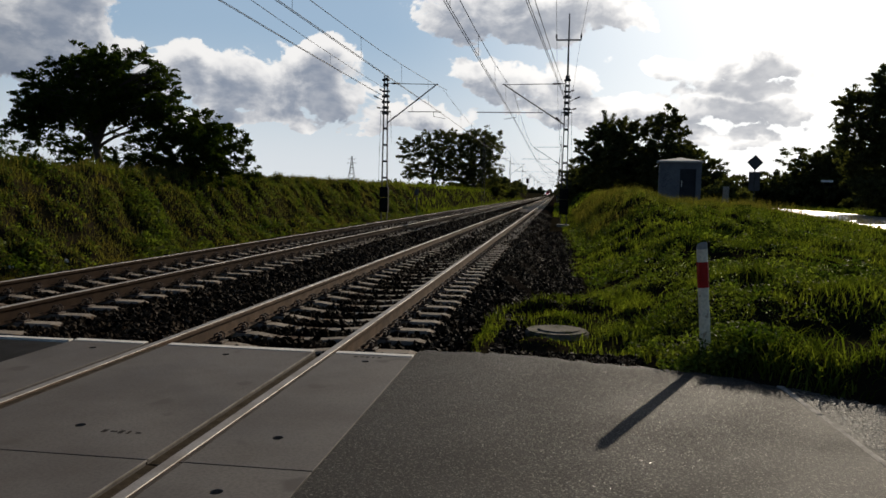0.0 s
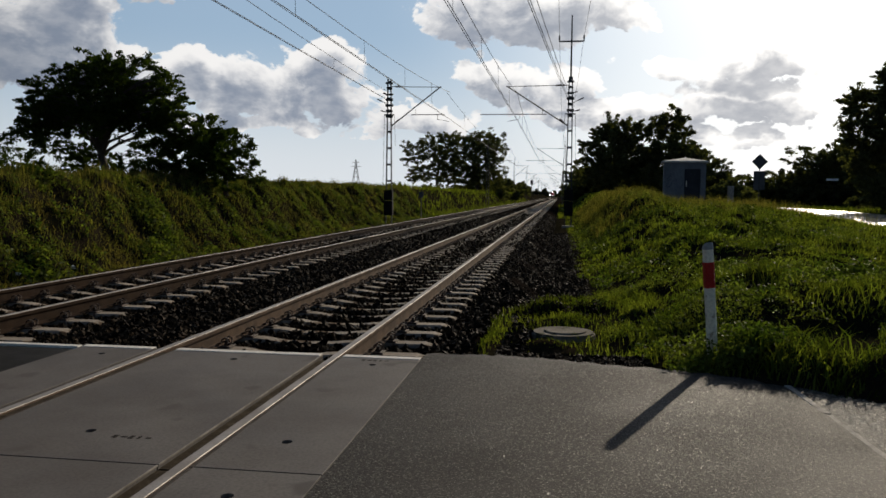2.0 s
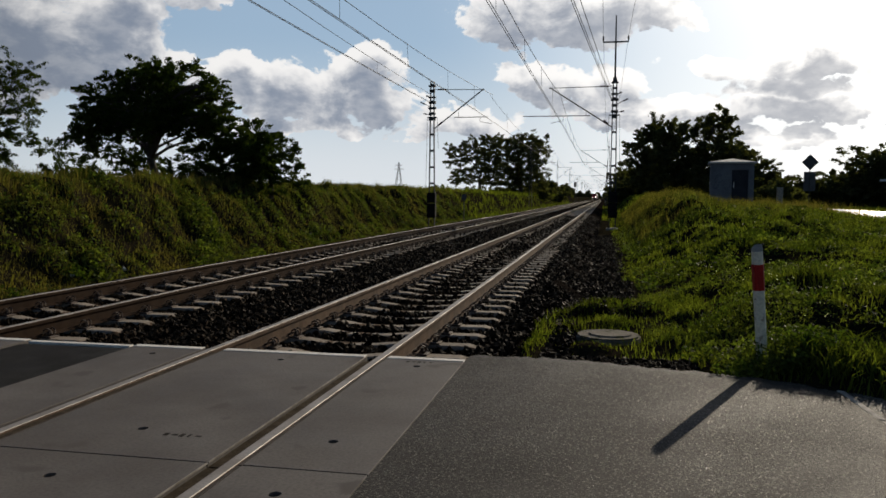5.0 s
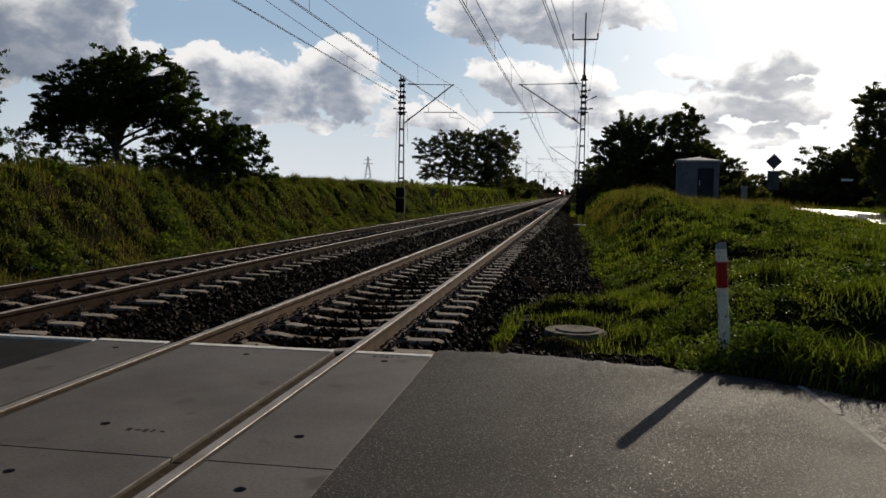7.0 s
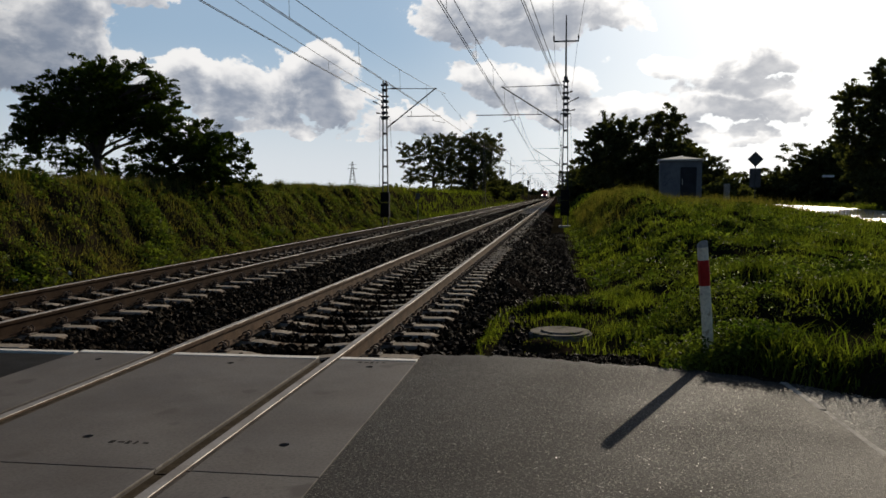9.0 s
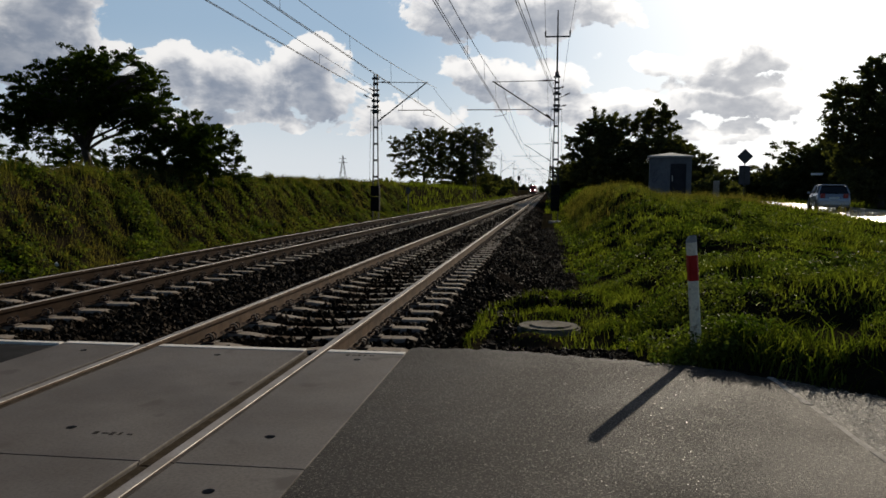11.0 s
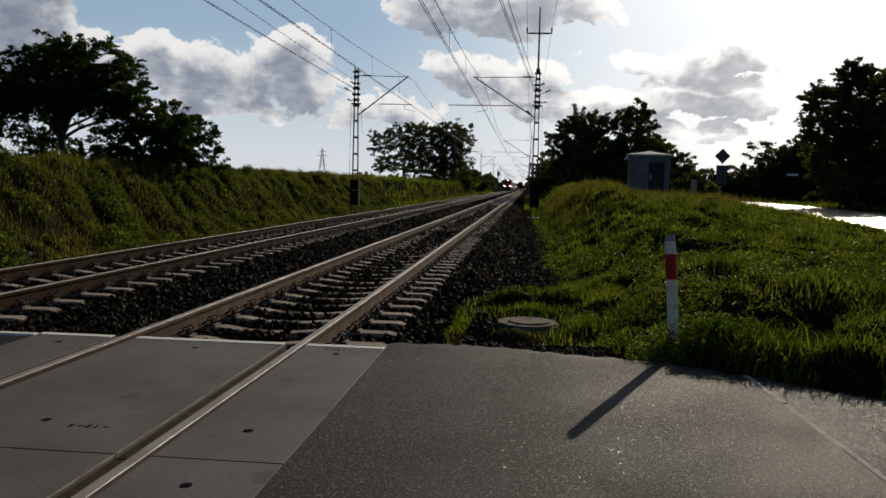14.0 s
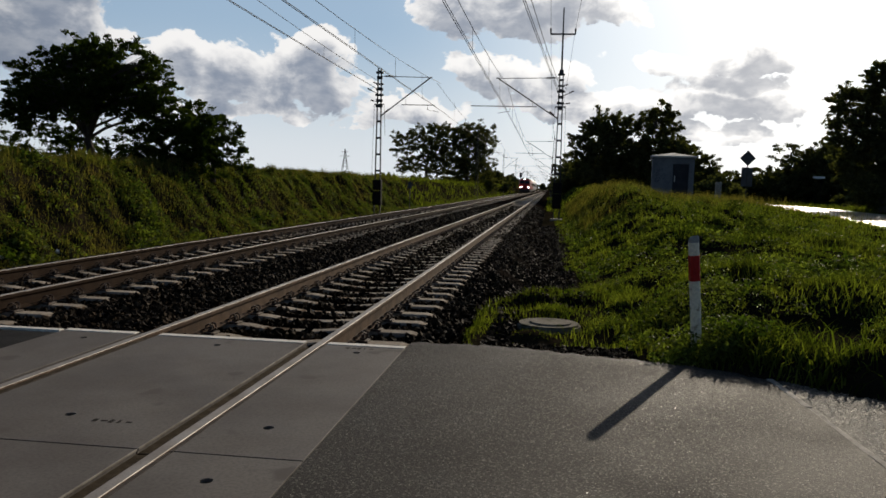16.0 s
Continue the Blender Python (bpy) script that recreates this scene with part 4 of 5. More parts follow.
def build_hut():
    x, y = 9.55, 41.6
    z = float(ground_h(x, y)) - 0.12
    h = thing("trackside_hut", (x, y, z), "small grey rendered trackside hut with a dark door", "hut", turn=-6)
    w, d, ht = 1.16, 1.15, 2.36
    bm = bmesh.new()
    box(bm, -w, w, -d, d, -0.4, 0.12, 0.01)
    part("plinth", bm, M_KERB, h)
    dx0, dx1, dz = -0.02, 0.86, 2.02
    for name, a in (("front_wall_wide", (-w + 0.02, dx0, -d + 0.02, -d + 0.17, 0.12, ht)), ("front_wall_narrow", (dx1, w - 0.02, -d + 0.02, -d + 0.17, 0.12, ht)),
                    ("lintel", (dx0, dx1, -d + 0.02, -d + 0.17, dz, ht)), ("side_wall", (-w + 0.02, -w + 0.17, -d + 0.17, d - 0.02, 0.12, ht)),
                    ("side_wall", (w - 0.17, w - 0.02, -d + 0.17, d - 0.02, 0.12, ht)), ("rear_wall", (-w + 0.17, w - 0.17, d - 0.17, d - 0.02, 0.12, ht))):
        bm = bmesh.new()
        box(bm, *a)
        part(name, bm, M_HUT, h)
    bm = bmesh.new()
    box(bm, dx0 + 0.02, dx1 - 0.02, -d + 0.07, -d + 0.12, 0.12, dz - 0.02, 0.006)
    door = part("door", bm, M_HUTDOOR, h, "dark blue-grey steel door, closed")
    bm = bmesh.new()
    box(bm, dx0 + 0.10, dx0 + 0.14, -d + 0.02, -d + 0.07, 1.02, 1.35, 0.006)
    part("handle", bm, M_EDGE, door, "pale metal handle")
    for k in range(6):
        bm = bmesh.new()
        box(bm, 0.2, 0.64, -d + 0.055, -d + 0.07, 1.55 + k * 0.05, 1.575 + k * 0.05)
        part("vent_slat", bm, M_HUTDOOR, door)
    bm = bmesh.new()
    box(bm, -w - 0.10, w + 0.10, -d - 0.10, d + 0.10, ht, ht + 0.10, 0.015)
    vs = [bm.verts.new((a * (w + 0.08), b * (d + 0.08), ht + 0.098)) for a, b in ((-1, -1), (1, -1), (1, 1), (-1, 1))]
    apex = bm.verts.new((0, 0, ht + 0.33))
    for k in range(4):
        bm.faces.new((vs[k], vs[(k + 1) % 4], apex))
    part("roof", bm, M_HUTROOF, h, "pale concrete roof slab with a low peak")
    rng = random.Random(8)
    for k in range(9):
        cx, cz = rng.uniform(-0.85, -0.25), rng.uniform(0.9, 1.7)
        bm = bmesh.new()
        tube(bm, [(cx + 0.16 * math.cos(a + k), -d + 0.018, cz + 0.13 * math.sin(a * 1.3 + k)) for a in np.linspace(0, 4, 9)], 0.012, 4)
        part("graffiti_stroke", bm, M_GRAFFITI, h)


build_hut()


def build_small_things():
    z = float(ground_h(12.25, 42))
    b = thing("concrete_bollard", (12.25, 42, z), "short pale concrete post in the grass beside the hut", "bollard")
    bm = bmesh.new()
    box(bm, -0.16, 0.16, -0.12, 0.12, -0.3, 1.18, 0.03)
    part("shaft", bm, M_KERB, b)
    # road sign seen from behind
    sx, sy = 17.52, 58.0
    z = float(ground_h(sx, sy))
    s = thing("road_sign", (sx, sy, z), "diamond-shaped road sign on a pole, seen dark from behind", "road sign")
    bm = bmesh.new()
    tube(bm, [(0, 0, -0.3), (0, 0, 4.3 - z)], 0.035, 8)
    part("pole", bm, M_GALV, s)
    bm = bmesh.new()
    box(bm, -0.42, 0.42, -0.012, 0.012, -0.42, 0.42, 0.01)
    bmesh.ops.rotate(bm, verts=bm.verts[:], cent=(0, 0, 0), matrix=Matrix.Rotation(radians(45), 3, "Y"))
    bmesh.ops.translate(bm, verts=bm.verts[:], vec=(0, -0.05, 4.05 - z))
    part("diamond_plate", bm, M_SIGNBACK, s, "grey back of a diamond plate")
    bm = bmesh.new()
    box(bm, -0.42, 0.42, -0.015, 0.0, 1.9 - z, 3.35 - z, 0.008)
    part("lower_plate", bm, M_SIGNBACK, s)
    # low inspection stone in the verge
    z = float(ground_h(5.2, 5.4))
    b = thing("marker_stone", (5.2, 5.4, z - 0.05), "low grey stone block half hidden in the grass", "stone")
    bm = bmesh.new()
    box(bm, -0.10, 0.10, -0.09, 0.09, -0.2, 0.24, 0.02)
    part("block", bm, M_MANHOLE, b)
    # railway signal far along the line
    sg = thing("railway_signal", (-6.5, 248, 0.5), "distant railway signal with a dark round head", "railway signal")
    bm = bmesh.new()
    tube(bm, [(0, 0, -0.3), (0, 0, 5.4)], 0.10, 8)
    part("mast", bm, M_GALV, sg)
    bm = bmesh.new()
    box(bm, -0.38, 0.38, -0.06, 0.06, 4.1, 5.6, 0.05)
    part("signal_head", bm, M_BLACKBOX, sg, "black signal plate")
    for s_ in (4.5, 5.2):
        bm = bmesh.new()
        bmesh.ops.create_cone(bm, cap_ends=True, segments=12, radius1=0.13, radius2=0.13, depth=0.16, matrix=Matrix.Translation((0, -0.1, s_)) @ Matrix.Rotation(radians(90), 4, "X"))
        part("lens", bm, M_GLASS, sg)
    # small post with a plate on the bank
    z = float(ground_h(-7.9, 55))
    b = thing("kilometre_post", (-7.6, 52, -0.7), "thin dark post with a small plate beside the track", "track sign")
    bm = bmesh.new()
    tube(bm, [(0, 0, -0.2), (0, 0, 2.2)], 0.04, 6)
    part("pole", bm, M_GALV, b)
    bm = bmesh.new()
    box(bm, -0.16, 0.16, -0.06, -0.04, 1.75, 2.2, 0.01)
    part("plate", bm, M_SIGNBACK, b)
    b = thing("white_board", (33.5, 92, 0.4), "distant white board catching the light below the trees", "board")
    bm = bmesh.new()
    box(bm, -0.66, 0.66, -0.03, 0.03, 2.95, 3.2, 0.01)
    part("panel", bm, M_WHITEWALL, b, "pale flat panel")
    for s_ in (-0.3, 0.3):
        bm = bmesh.new()
        tube(bm, [(s_, 0.05, -0.4), (s_, 0.05, 3.15)], 0.025, 6)
        part("leg", bm, M_BLACKBOX, b)
    # white litter on the bank
    rng = random.Random(4)
    for (lx, ly) in ((-8.4, 8.6), (-8.5, 10.6), (-8.2, 13.8)):
        bm = bmesh.new()
        bmesh.ops.create_icosphere(bm, subdivisions=1, radius=0.06)
        for v in bm.verts:
            v.co *= rng.uniform(0.6, 1.2)
        o = part("paper_litter", bm, M_WHITEWALL, None)
        o.location = (lx, ly, float(ground_h(lx, ly)) + 0.06)
        tagged(o, "crumpled scrap of white paper litter on the bank", "litter", "litter")


build_small_things()


# ---------------------------------------------------------------- trees
def leaf_cloud(centres, spread, per, size, rng, flat=0.7):
    """Leaves as small folded diamonds round the centres: arrays of corners and faces."""
    c = np.repeat(centres, per, axis=0)
    n = len(c)
    p = c + np.clip(rng.normal(size=(n, 3)), -1.35, 1.35) * spread * np.array([1, 1, flat])
    return leaf_faces(p, rng.normal(size=(n, 3)), size, rng)


def leaf_faces(p, u, size, rng):
    n = len(p)
    u = u / np.linalg.norm(u, axis=1)[:, None]
    w = np.cross(u, rng.normal(size=(n, 3)))
    w /= np.linalg.norm(w, axis=1)[:, None]
    s = (size * rng.uniform(0.55, 1.3, n))[:, None]
    V = np.stack([p - u * s, p + w * s * 0.45, p + u * s, p - w * s * 0.45], 1).reshape(-1, 3)
    return V, np.arange(n)[:, None] * 4 + np.arange(4)


def sprays(cen, heart, length, per, size, rng):
    """Leafy twigs that reach outwards from the blob's heart and droop at the tip."""
    n = len(cen)
    d = cen - heart + rng.normal(size=(n, 3)) * 0.35 * length
    d /= np.linalg.norm(d, axis=1)[:, None]
    d[:, 2] *= 0.75
    ln = length * rng.uniform(0.5, 1.5, n)
    k = np.repeat(np.arange(n), per)
    f = rng.uniform(-0.35, 1.0, len(k))
    p = cen[k] + d[k] * (f * ln[k])[:, None]
    p[:, 2] -= 0.30 * ln[k] * np.maximum(f, 0) ** 2
    p += rng.normal(size=p.shape) * (length * (0.30 - 0.16 * f))[:, None] * np.array([1, 1, 0.65])
    return leaf_faces(p, d[k] + rng.normal(size=p.shape) * 0.7, size, rng)


def build_tree(x, y, z, blobs, label, seed, trunk_r=0.2, fork=1.6, leaf=0.085, per=26, density=22.0, spread=0.26, lean=0.0, mat=None, name="tree", shell=0.45, limbs=True, category="tree"):
    """blobs: dx, dy, dz, half width, half height. A tree is a trunk with limbs, and a crown of leafy sprays round the limbs' ends."""
    rng = np.random.default_rng(seed)
    t = thing(name, (x, y, z), label, category, "trees and bushes")
    bm = bmesh.new()
    top = Vector((lean, 0, fork))
    tube(bm, [(0, 0, -0.4), (lean * 0.15, 0.02, fork * 0.3), (lean * 0.6, 0, fork * 0.65), top], [trunk_r * 1.35, trunk_r, trunk_r * 0.85, trunk_r * 0.8], 9)
    part("trunk", bm, M_BARK, t, smooth=True)
    Vs, Fs, c0 = [], [], 0
    bm = bmesh.new()
    for dx, dy, dz, rx, rz in blobs:
        end = Vector((dx, dy, dz))
        rise = end - top
        a = top + Vector((rise.x * 0.12, rise.y * 0.12, rise.z * 0.38)) + Vector((rng.normal(), rng.normal(), 0)) * 0.03 * rise.length
        mid = top + Vector((rise.x * 0.42, rise.y * 0.42, rise.z * 0.80)) + Vector((rng.normal(), rng.normal(), 0)) * 0.05 * rise.length
        limb = limbs and dz > fork + 0.5 * trunk_r + 0.8 * (len(blobs) > 12)
        if limb:
            tube(bm, [top - Vector((0, 0, 0.1 * trunk_r)), a, mid, end], [trunk_r * 0.42, trunk_r * 0.34, trunk_r * 0.22, trunk_r * 0.07], 6)
        vol = rx * rx * rz
        k = max(8, int(density * (vol ** 0.8) * 4))
        d = rng.normal(size=(k, 3))
        d /= np.linalg.norm(d, axis=1)[:, None]
        r = rng.uniform(shell, 1.0, (k, 1)) * (1 + 0.30 * rng.uniform(0, 1, (k, 1)) ** 4) * (1 + 0.20 * np.sin(d[:, :1] * 5 + seed) + 0.18 * np.cos(d[:, 2:] * 7 + dx))
        heart = np.array([dx, dy, dz])
        cen = heart + d * r * np.array([rx, rx * 0.8, rz])
        if limb:
            for q in cen[:: max(1, k // 9)]:
                e = Vector(q)
                tube(bm, [mid, mid.lerp(e, 0.5) + Vector((0, 0, 0.06)), e], [trunk_r * 0.16, trunk_r * 0.09, 0.006], 4, False)
        V, F = sprays(cen, heart - np.array([0, 0, 0.4 * rz]), spread * 1.25, per, leaf, rng)
        Vs.append(V), Fs.append(F + c0)
        c0 += len(V)
    if limbs:
        part("bough", bm, M_BARK, t)
    else:
        bm.free()
    o = new("crown", mesh_np("crown", np.concatenate(Vs), np.concatenate(Fs), mat or M_LEAF))
    o.parent = t
    return t


K = 0.0205      # metres in the crown's plan for one step of its sketch


def sketch(rows, px, py, k, depth=0.6, seed=1):
    rr = random.Random(seed)
    return [((a - px) * k, rr.uniform(-depth, depth), (py - b) * k, w * k, h * k) for a, b, w, h in rows]


MAIN = ((110, 250, 30, 20), (140, 270, 34, 18), (188, 278, 24, 14), (262, 285, 34, 20), (315, 292, 40, 18), (132, 118, 34, 18), (198, 98, 38, 16), (262, 94, 34, 13), (346, 146, 16, 9), (340, 128, 18, 9), (66, 196, 38, 24), (58, 222, 26, 16), (78, 170, 34, 20), (90, 235, 30, 18), (105, 145, 42, 28), (150, 110, 40, 22), (95, 205, 40, 28), (135, 165, 52, 36), (190, 135, 62, 42), (245, 115, 46, 26), (215, 170, 62, 40), (268, 150, 52, 32), (310, 118, 26, 12), (332, 140, 18, 8), (130, 225, 40, 26), (165, 262, 34, 26),
        (120, 190, 40, 30), (280, 195, 50, 36), (320, 225, 52, 36), (360, 235, 40, 32), (340, 205, 30, 22), (385, 235, 30, 24), (410, 250, 30, 26), (300, 262, 36, 26), (350, 275, 48, 28), (240, 205, 46, 30), (395, 262, 36, 32), (170, 195, 44, 34), (300, 172, 46, 30), (346, 190, 42, 26), (382, 212, 38, 26), (418, 230, 34, 24), (440, 262, 30, 26))
build_tree(-14.42, 22.0, 1.70, sketch(MAIN, 212, 312, K, 1.1), "wind-swept dark green tree with a leaning forked trunk on the bank", 5, 0.17, 1.0, 0.062, 52, 26, 0.19, -0.26)
BUSH = ((430, 262, 40, 34), (455, 245, 22, 24), (465, 280, 20, 28), (420, 300, 45, 24), (380, 300, 40, 22), (340, 300, 30, 16), (485, 303, 18, 8), (400, 275, 30, 24))
build_tree(-9.9, 22.4, 1.60, sketch(BUSH, 430, 316, K, 0.7), "dense dark green bush beside the tree on the bank", 6, 0.07, 0.3, 0.062, 48, 30, 0.18, 0.0, name="bush", category="bush")
LEFT = ((-60, 60, 60, 45), (-20, 110, 52, 40), (5, 160, 42, 36), (-30, 200, 60, 45), (20, 215, 30, 28), (-90, 130, 60, 60), (60, 240, 34, 22), (85, 262, 28, 14), (-10, 255, 50, 30))
build_tree(-21.9, 22.0, 1.75, sketch(LEFT, -60, 312, K, 1.0), "dark leafy tree at the top of the bank", 7, 0.17, 1.4, 0.058, 44, 18, 0.2)
_rng = random.Random(21)
for _k in range(5):
    _x, _y = -16.2 - _rng.uniform(0, 4.5), 22.0 + _rng.uniform(-1, 3)
    build_tree(_x, _y, 1.6, [(_rng.uniform(-0.5, 0.5), _rng.uniform(-0.4, 0.4), 0.35 + 0.3 * _j % 0.6, 0.45, 0.35) for _j in range(3)], "low scrubby bush along the top of the bank", 40 + _k, 0.03, 0.15, 0.07, 20, 26, 0.2, name="bush", category="bush")

# trees in the middle distance, across the track
KM = 0.110
MID = ((735, 262, 20, 22), (765, 248, 24, 24), (795, 240, 20, 20), (790, 275, 26, 26), (745, 295, 24, 18), (830, 245, 26, 22), (855, 240, 26, 20), (885, 242, 16, 18), (850, 275, 36, 28), (880, 275, 20, 30), (820, 300, 40, 18), (870, 305, 30, 14))
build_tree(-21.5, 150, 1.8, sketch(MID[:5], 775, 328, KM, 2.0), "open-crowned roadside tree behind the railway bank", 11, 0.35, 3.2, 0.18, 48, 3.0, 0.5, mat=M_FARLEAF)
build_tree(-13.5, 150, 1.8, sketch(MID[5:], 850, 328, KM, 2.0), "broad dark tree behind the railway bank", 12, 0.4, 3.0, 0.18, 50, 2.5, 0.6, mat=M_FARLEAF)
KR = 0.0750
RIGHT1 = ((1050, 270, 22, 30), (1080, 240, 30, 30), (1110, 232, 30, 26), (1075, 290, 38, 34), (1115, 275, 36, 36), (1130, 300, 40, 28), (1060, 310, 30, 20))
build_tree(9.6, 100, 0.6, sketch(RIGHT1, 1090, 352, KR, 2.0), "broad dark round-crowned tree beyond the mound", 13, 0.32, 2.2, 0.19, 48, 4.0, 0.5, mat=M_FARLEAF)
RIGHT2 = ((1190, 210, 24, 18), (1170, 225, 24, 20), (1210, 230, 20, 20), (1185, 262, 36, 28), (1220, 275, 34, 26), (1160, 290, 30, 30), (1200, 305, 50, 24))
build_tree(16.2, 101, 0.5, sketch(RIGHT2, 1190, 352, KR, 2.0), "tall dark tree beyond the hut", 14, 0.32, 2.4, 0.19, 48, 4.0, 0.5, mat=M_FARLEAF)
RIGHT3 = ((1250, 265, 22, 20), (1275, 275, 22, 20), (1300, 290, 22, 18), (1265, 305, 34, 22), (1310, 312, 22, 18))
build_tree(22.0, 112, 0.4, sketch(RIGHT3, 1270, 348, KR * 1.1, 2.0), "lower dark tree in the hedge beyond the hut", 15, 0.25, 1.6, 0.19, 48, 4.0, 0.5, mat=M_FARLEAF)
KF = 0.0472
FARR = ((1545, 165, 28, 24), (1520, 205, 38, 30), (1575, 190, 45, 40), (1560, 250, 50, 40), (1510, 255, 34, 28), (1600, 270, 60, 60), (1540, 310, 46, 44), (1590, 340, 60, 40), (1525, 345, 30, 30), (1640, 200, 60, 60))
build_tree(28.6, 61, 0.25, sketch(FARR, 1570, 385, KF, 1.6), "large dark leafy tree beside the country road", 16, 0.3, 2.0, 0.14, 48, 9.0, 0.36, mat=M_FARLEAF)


def build_hedge(x0, y0, x1, y1, n, h, label, seed, z=0.3, leaf=0.17):
    rng = random.Random(seed)
    bl = []
    for i in range(n):
        f = i / max(1, n - 1)
        hh = h * rng.uniform(0.65, 1.2)
        bl.append(((x1 - x0) * f + rng.uniform(-1, 1), (y1 - y0) * f + rng.uniform(-1, 1), hh * 0.55, hh * 0.75, hh * 0.6))
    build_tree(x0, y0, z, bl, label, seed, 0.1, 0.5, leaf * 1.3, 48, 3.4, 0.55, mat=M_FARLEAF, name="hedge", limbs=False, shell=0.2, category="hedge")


build_hedge(24, 122, 64, 104, 18, 3.6, "tall dark hedge of trees behind the country road", 31)
build_hedge(37, 112, 58, 96, 8, 7.0, "row of tall dark trees behind the country road", 32)
build_hedge(15.6, 61.5, 17.3, 62.5, 4, 2.1, "dark bushes behind the road sign", 33, leaf=0.14)
build_hedge(31, 66, 40, 60, 6, 3.5, "dark thicket beside the country road", 34)
build_hedge(5, 108, 22, 118, 8, 4.2, "dark undergrowth below the trees", 35)
build_hedge(-34, 152, -6.5, 156, 9, 2.6, "low scrub below the trees across the track", 36)
build_hedge(-18, 250, -12, 330, 8, 4.0, "distant bushes beside the railway", 37, 1.0, 0.5)
build_hedge(8, 125, 14, 420, 16, 4.5, "distant bushes along the railway", 38, 0.4, 0.5)
build_hedge(-60, 700, 60, 690, 18, 5.0, "far dark woods on the horizon", 39, 0.3, 0.9)


def build_pylon():
    x, y, k = -206, 800, 0.58
    p = thing("power_pylon", (x, y, 6.0), "distant lattice power pylon over the fields", "pylon")
    for s in (-1, 1):
        for d in (-1, 1):
            bm = bmesh.new()
            strut(bm, (s * 5.2, d * 5, -8), (s * 0.9, d * 0.9, 22), 0.26, 4)
            strut(bm, (s * 0.9, d * 0.9, 22), (s * 0.4, d * 0.4, 30), 0.22, 4)
            part("leg", bm, M_GALV, p)
    for z in (4, 12, 18):
        bm = bmesh.new()
        w = 4.3 * (1 - z / 28) + 0.6
        strut(bm, (-w, 0, z), (w, 0, z), 0.2, 4), strut(bm, (-w, 0, z), (w * 0.7, 0, z + 6), 0.15, 4)
        part("brace", bm, M_GALV, p)
    for z, w in ((23, 5.0), (27, 3.6)):
        bm = bmesh.new()
        strut(bm, (-w, 0, z), (w, 0, z), 0.22, 4)
        part("crossarm", bm, M_GALV, p)


build_pylon()


# ---------------------------------------------------------------- grass and weeds
def blades(name, x, y, h, w, mat, label, seed, bend=0.45, zoff=0.0):
    rng = np.random.default_rng(seed)
    n = len(x)
    z = ground_h(x, y) - 0.02 + zoff
    a = rng.uniform(0, 2 * np.pi, n)
    b = rng.uniform(0, 2 * np.pi, n)
    dx, dy = np.cos(a) * w / 2, np.sin(a) * w / 2
    lean = h * bend * rng.uniform(0.2, 1.3, n)
    lx, ly = np.cos(b) * lean, np.sin(b) * lean
    base = np.stack([x, y, z], -1)
    d = np.stack([dx, dy, 0 * x], -1)
    mid = base + np.stack([lx * 0.3, ly * 0.3, h * 0.6], -1)
    tip = base + np.stack([lx, ly, h * rng.uniform(0.8, 1.0, n)], -1)
    V = np.stack([base - d, base + d, mid + d * 0.8, mid - d * 0.8, tip], 1).reshape(-1, 3)
    k = np.arange(n)[:, None] * 5
    F = np.concatenate([k + np.array([0, 1, 2]), k + np.array([0, 2, 3]), k + np.array([3, 2, 4])])
    tagged(new(name, mesh_np(name, V, F, mat)), label, "grass", kind="stuff")


def patchy(n, x0, x1, y0, y1, seed, keep, power=1.0):
    rng = np.random.default_rng(seed)
    x, y = rng.uniform(x0, x1, n), y0 + (y1 - y0) * rng.uniform(0, 1, n) ** power
    k = rng.uniform(0, 1, n) < keep(x, y)
    return x[k], y[k], rng


def on_verge(x, y):
    """Where the verge carries grass: past the asphalt's edge, off the manhole and the ballast."""
    gap = y - edge_y(x)
    a = (gap > 0.05 + 0.72 * (1 - S(x, 2.7, 3.9)) + 0.06 * wobble(x, y, 5.0, 1.0)) & ((x - 2.60) ** 2 + (y - 2.38) ** 2 > 0.38 ** 2)
    b = x > 1.72 + 0.25 * wobble(0 * x, y, 1.9) + 1.28 * S(y, 5.0, 7.6) * (1 - S(y, 30, 40) * 0.4)
    return a & b


def tufts(n_tufts, per, x0, x1, y0, y1, seed, keep, radius, power=1.0):
    """Blade places in tufts, with the tuft's own random number for each blade."""
    x, y, rng = patchy(n_tufts, x0, x1, y0, y1, seed, keep, power)
    r = rng.uniform(0.3, 1.0, len(x))
    k = np.repeat(np.arange(len(x)), per)
    px, py = x[k] + rng.normal(0, 1, len(k)) * radius, y[k] + rng.normal(0, 1, len(k)) * radius
    ok = on_verge(px, py)
    return px[ok], py[ok], r[k][ok], rng


def lump_share(field, x, y, lo=0.02, hi=0.12):
    return S(field.at(x, y), lo, hi)


ROAD_X = ((8, 24, 36, 46, 58, 68), (15.0, 16.6, 18.6, 20.6, 22.6, 23.8))
